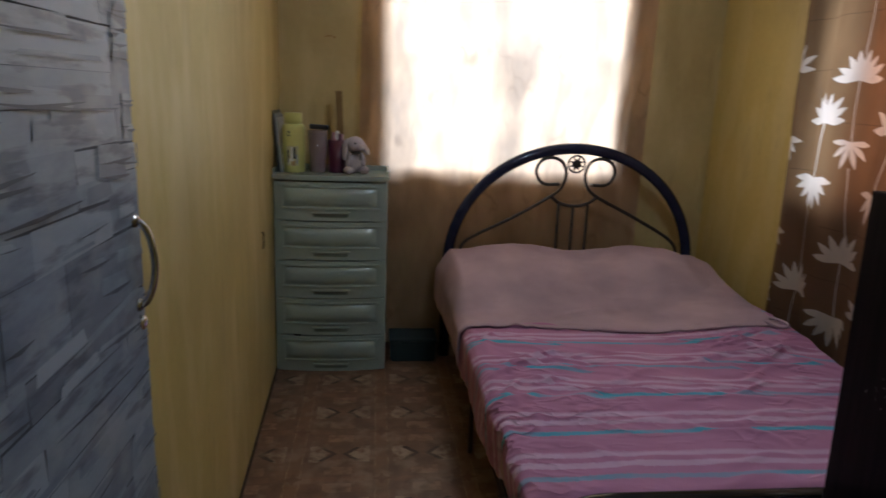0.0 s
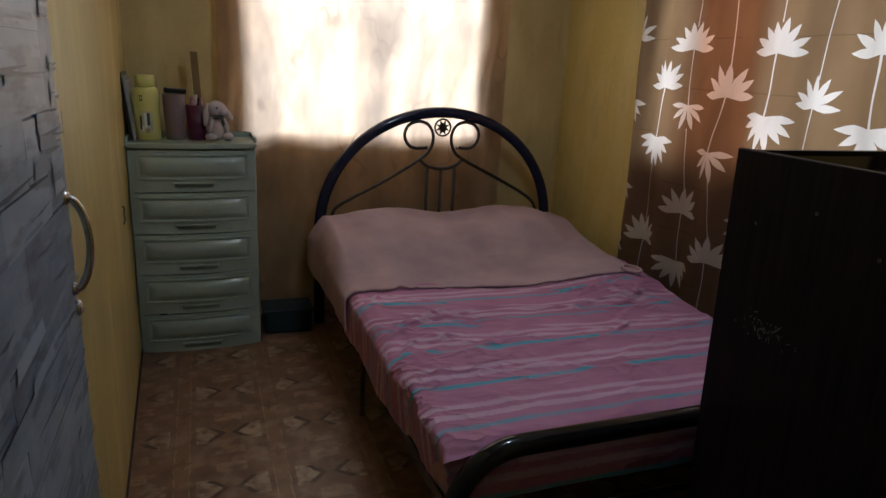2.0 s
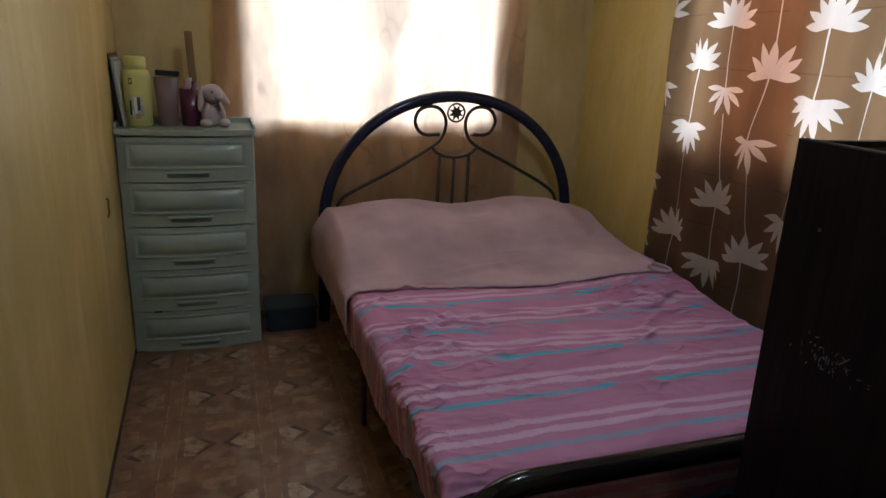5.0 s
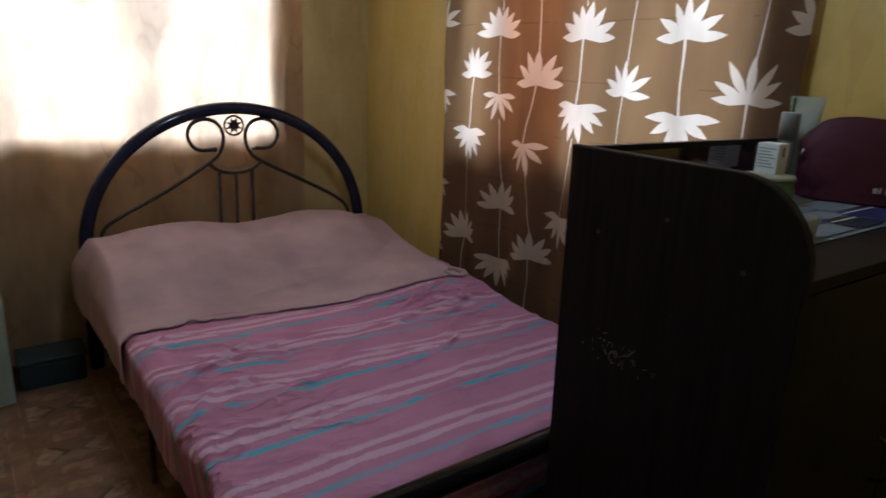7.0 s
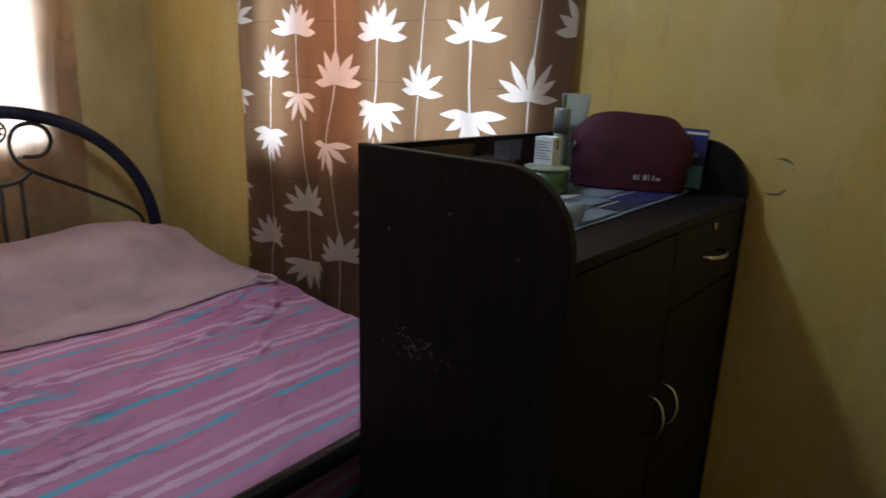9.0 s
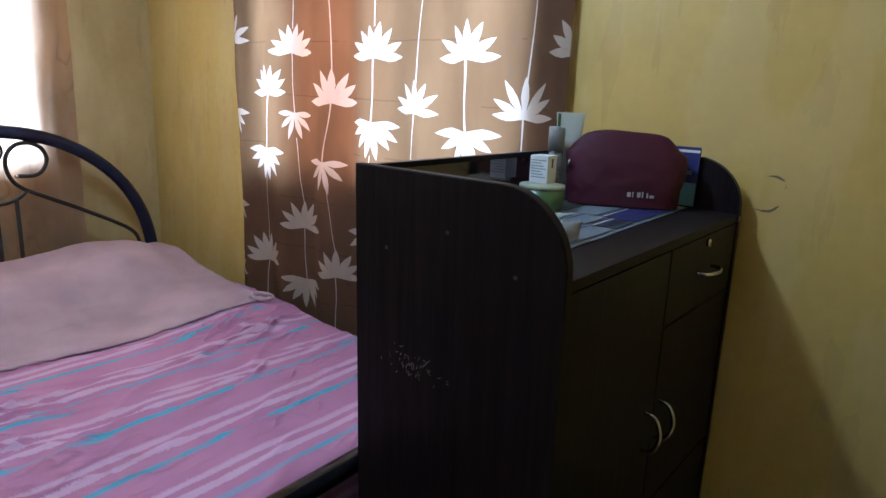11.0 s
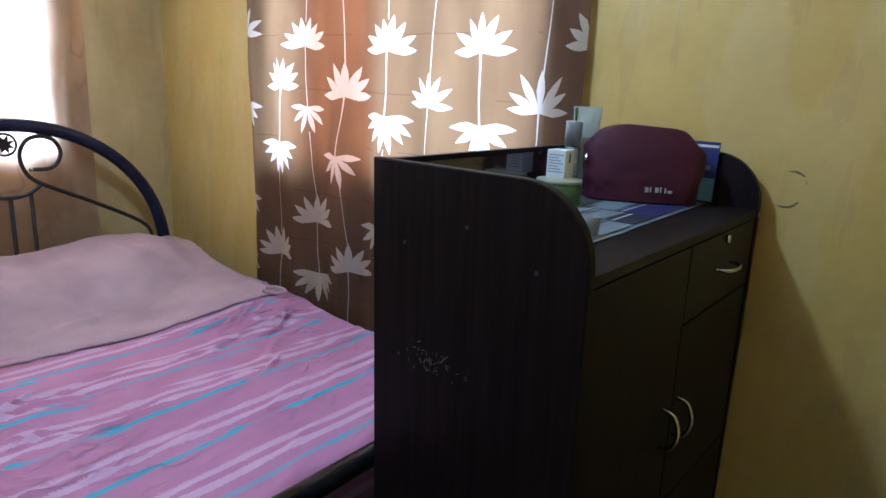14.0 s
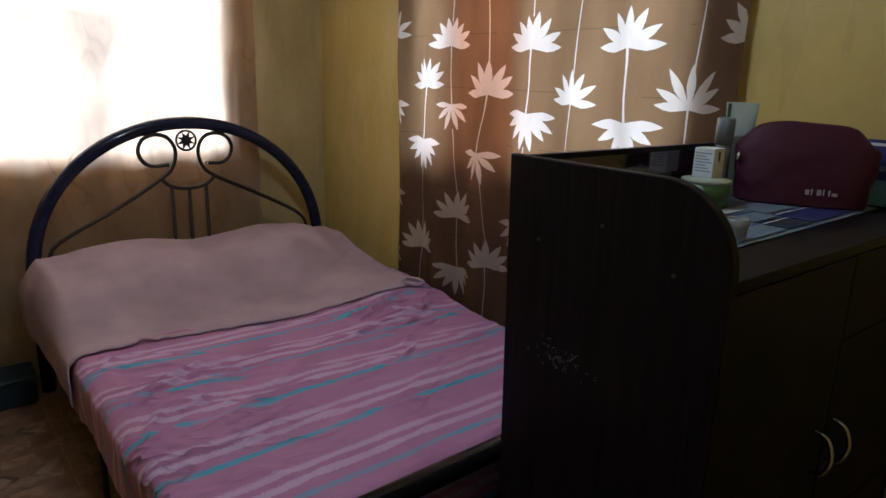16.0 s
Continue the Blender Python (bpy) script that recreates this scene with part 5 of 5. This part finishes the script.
def toiletry_bag():
    b = thing("toiletry_bag", (1.985, 1.255, TOP), "maroon nylon toiletry bag with pale icons, standing zipped", "bag")
    m = Matrix.Translation((1.974, 1.248, TOP)) @ Matrix.Rotation(math.atan2(-0.881, 0.473), 4, "Z")
    def shell(u, v):
        # u runs round the bag, v from the base to the zip
        a = 2 * math.pi * u
        h = 0.172 * v
        wide = 0.140 * (1 - 0.34 * (max(0, v - 0.5) / 0.5) ** 3.4) * (1 - 0.10 * (1 - v) ** 3)
        deep = 0.052 * (1 - 0.80 * v ** 2.0) + 0.006
        k = 0.55
        x = wide * math.copysign(abs(math.cos(a)) ** k, math.cos(a))
        y = deep * math.copysign(abs(math.sin(a)) ** 0.8, math.sin(a))
        w = 1 + (0.03 + 0.03 * abs(x) / 0.138) * noise.noise((x * 26, y * 20, h * 24)) + 0.025 * noise.noise((x * 60, y * 40, h * 50))
        droop = 0.012 * (x / 0.1) ** 4 * v ** 6 + 0.003 * (x / 0.1) * v ** 4 + 0.004 * noise.noise((x * 18, 3, 0)) * v
        return m @ Vector((x * w, y * w, h - droop))
    bm = sheet_mesh(96, 36, shell)
    bmesh.ops.remove_doubles(bm, verts=bm.verts, dist=1e-5)
    bmesh.ops.holes_fill(bm, edges=[e for e in bm.edges if e.is_boundary], sides=0)
    part("bag_body", bm, MAROON, b, smooth=True)
    zip_line = [m @ Vector((x, 0, 0.168 - 0.008 * (x / 0.09) ** 4 - 0.003 * x / 0.1)) for x in np.linspace(-0.078, 0.078, 18)]
    part("zip", tube(zip_line, 0.004, 8), MAROON, b, "maroon zip along the top", smooth=True)
    part("zip_pull", tube([m @ Vector((-0.128, -0.02, 0.105)), m @ Vector((-0.133, -0.03, 0.088))], 0.004, 8), CHROME, b, "small metal zip pull", smooth=True)
    face = -0.0605
    for k, (x, w, h) in enumerate(((0.020, 0.008, 0.013), (0.031, 0.003, 0.015), (0.042, 0.008, 0.014), (0.053, 0.003, 0.016), (0.063, 0.004, 0.014), (0.070, 0.010, 0.008))):
        icon = box(x - 0.014, x - 0.014 + w, face + 0.002, face + 0.004, 0.026, 0.026 + h * 0.85, 0.0008)
        icon.transform(m)
        part("icon", icon, ICON, b, "pale printed icon")


def cream_jar():
    c = (1.755, 1.345, TOP)
    b = thing("round_jar", c, "green round jar with an ivory lid", "jar")
    part("pot", lathe([(0.045, 0), (0.049, 0.004), (0.049, 0.048)], c, 36), GREEN, b, smooth=True)
    part("lid", lathe([(0.0500, 0.048), (0.0500, 0.053), (0.049, 0.055)], c, 36), IVORY, b, "ivory screw lid", smooth=True)
    z = TOP + 0.055
    m = Matrix.Translation((1.785, 1.362, z)) @ Matrix.Rotation(radians(-88), 4, "Z")
    w = thing("carton", (1.783, 1.368, z), "small white printed carton standing on the jar lid", "box")
    bm = box(-0.022, 0.022, -0.022, 0.022, 0, 0.061, 0.001)
    bm.transform(m)
    part("carton_body", bm, WHITE, w)
    for k in range(7):
        bm = box(-0.018, 0.018 - 0.006 * (k % 3), -0.0226, -0.0223, 0.012 + k * 0.0062, 0.0145 + k * 0.0062)
        bm.transform(m)
        part("text_line", bm, GREY_PRINT, w, "grey unreadable text line")
    bm = box(0.0223, 0.0226, -0.004, 0.004, 0.034, 0.054)
    bm.transform(m)
    part("dark_label", bm, INK, w)


def tubes():
    t = thing("cream_tube", (1.945, 1.385, TOP), "white cosmetic tube with a green leaf stripe standing on its cap", "tube")
    m = Matrix.Translation((1.945, 1.385, TOP)) @ Matrix.Rotation(radians(-62), 4, "Z")
    def f(u, v):
        a = 2 * math.pi * u
        return m @ Vector((math.cos(a) * (0.021 + 0.013 * v), math.sin(a) * (0.019 * (1 - v) + 0.001), 0.03 + 0.178 * v))
    part("tube_body", sheet_mesh(32, 12, f), FROSTED, t, smooth=True)
    part("cap", lathe([(0.019, 0), (0.020, 0.002), (0.020, 0.03), (0.015, 0.032)], (1.945, 1.385, TOP), 24), WHITE, t, "white flip cap", smooth=True)
    stripe = box(-0.030, -0.023, -0.0045, -0.0035, 0.15, 0.205, 0.0004)
    stripe.transform(m)
    part("stripe", stripe, GREEN, t, "green leaf stripe")
    b = thing("pump_bottle", (1.888, 1.388, TOP), "slim bottle with a silver-grey cap", "bottle")
    part("bottle_body", lathe([(0.016, 0), (0.018, 0.003), (0.018, 0.115), (0.014, 0.120)], (1.888, 1.388, TOP), 24), CLEAR, b, smooth=True)
    part("cap", lathe([(0.0195, 0.118), (0.0195, 0.172), (0.018, 0.175)], (1.888, 1.388, TOP), 24), SILVER, b, "silver-grey plastic cap", smooth=True)


def blue_packet():
    b = thing("blue_packet", (2.10, 1.14, TOP), "blue packet with a pale cyan base leaning on the panel", "packet")
    x = CX1 - 0.018
    def slab(nm, z0, z1, m, off=0.0, y0=1.110, y1=1.168):
        lean = lambda z: x - 0.008 - 0.004 * (1 - z / 0.14)
        out = [(lean(z0) - 0.007 - off, TOP + z0), (lean(z0) - off * 0.5, TOP + z0), (lean(z1) - off * 0.5, TOP + z1), (lean(z1) - 0.007 - off, TOP + z1)]
        part(nm, prism(out, "y", y0, y1), m, b)
    slab("packet_body", 0.0, 0.141, BLUE)
    slab("packet_base", 0.001, 0.056, CYAN, 0.0006, 1.1105, 1.1675)
    slab("pale_band", 0.128, 0.134, WHITE, 0.0006, 1.1105, 1.1675)
    slab("pale_mark", 0.075, 0.086, PALE, 0.0006, 1.124, 1.154)


def measuring_cup():
    c = (1.512, 1.150, TOP)
    tagged(part("small_cup", lathe([(0.014, 0), (0.016, 0.002), (0.019, 0.034), (0.0175, 0.034), (0.014, 0.004)], c, 24), CLEAR, None, "small clear plastic cup on the shelf", smooth=True), category="cup")


ICON = mat("pale_icon_print", (0.42, 0.40, 0.40), rough=0.6)
toiletry_bag()
cream_jar()
tubes()
blue_packet()
measuring_cup()
part("chipped_corner", box(CX1 - 0.017, CX1 - 0.001, CY0 - 0.0022, CY0 - 0.0012, SHELF - 0.016, SHELF - 0.004), WOOD, bpy.data.objects["side_panel.001"], "bare chipped laminate corner")


# ---- marks on the walls ----
SCUFF = mat("brown_grey_scuff", (0.10, 0.08, 0.05), (0.2, 0.15, 0.08), rough=0.8, scale=60)


RUST = mat("rust_stain", (0.36, 0.22, 0.07), (0.30, 0.17, 0.05), rough=0.8, scale=60)


def wall_scuffs():
    wall = bpy.data.objects["wall_east"]
    for pts, w in (([(0.970, 1.113), (0.952, 1.114), (0.938, 1.109), (0.930, 1.105)], 0.004), ([(0.930, 1.098), (0.926, 1.092), (0.930, 1.088)], 0.002), ([(0.988, 1.034), (0.970, 1.031), (0.952, 1.033), (0.938, 1.044), (0.935, 1.047)], 0.004)):
        line = curve([(X1, p, q) for p, q in pts], 6)
        bm = bmesh.new()
        n = len(line)
        rows = []
        for i, p in enumerate(line):
            k = w * math.sin(math.pi * (i + 0.6) / (n + 0.4)) * (0.7 + 0.5 * noise.noise((i * 0.9, w * 900, 0)))
            rows.append((bm.verts.new((X1 - 0.0012, p.y, p.z - k)), bm.verts.new((X1 - 0.0012, p.y, p.z + k))))
        for a, b in zip(rows, rows[1:]):
            bm.faces.new((a[0], a[1], b[1], b[0]))
        part("scuff_mark", bm, SCUFF, wall, "dark curved scuff on the paint")
    wall = bpy.data.objects["wall_north"]
    for x, z, w, h in ((0.205, 1.532, 0.012, 0.004), (0.228, 1.526, 0.006, 0.006), (0.190, 1.528, 0.005, 0.003)):
        bm = bmesh.new()
        bm.faces.new([bm.verts.new((x + w * math.cos(a) * (1 + 0.3 * math.sin(3 * a)), Y1 - 0.0012, z + h * math.sin(a))) for a in (2 * math.pi * k / 10 for k in range(10))])
        part("scuff_mark", bm, RUST, wall, "small rust-brown mark on the paint")
    wall = bpy.data.objects["wall_west"]
    part("rusty_hasp", tube(curve([(-0.006, 2.958, 0.735), (-0.001, 2.968, 0.727), (-0.003, 2.972, 0.705), (-0.001, 2.962, 0.686), (-0.006, 2.962, 0.668)], 5), 0.0032, 8), SCUFF, wall, "small rusty hasp on the wall", smooth=True)


wall_scuffs()
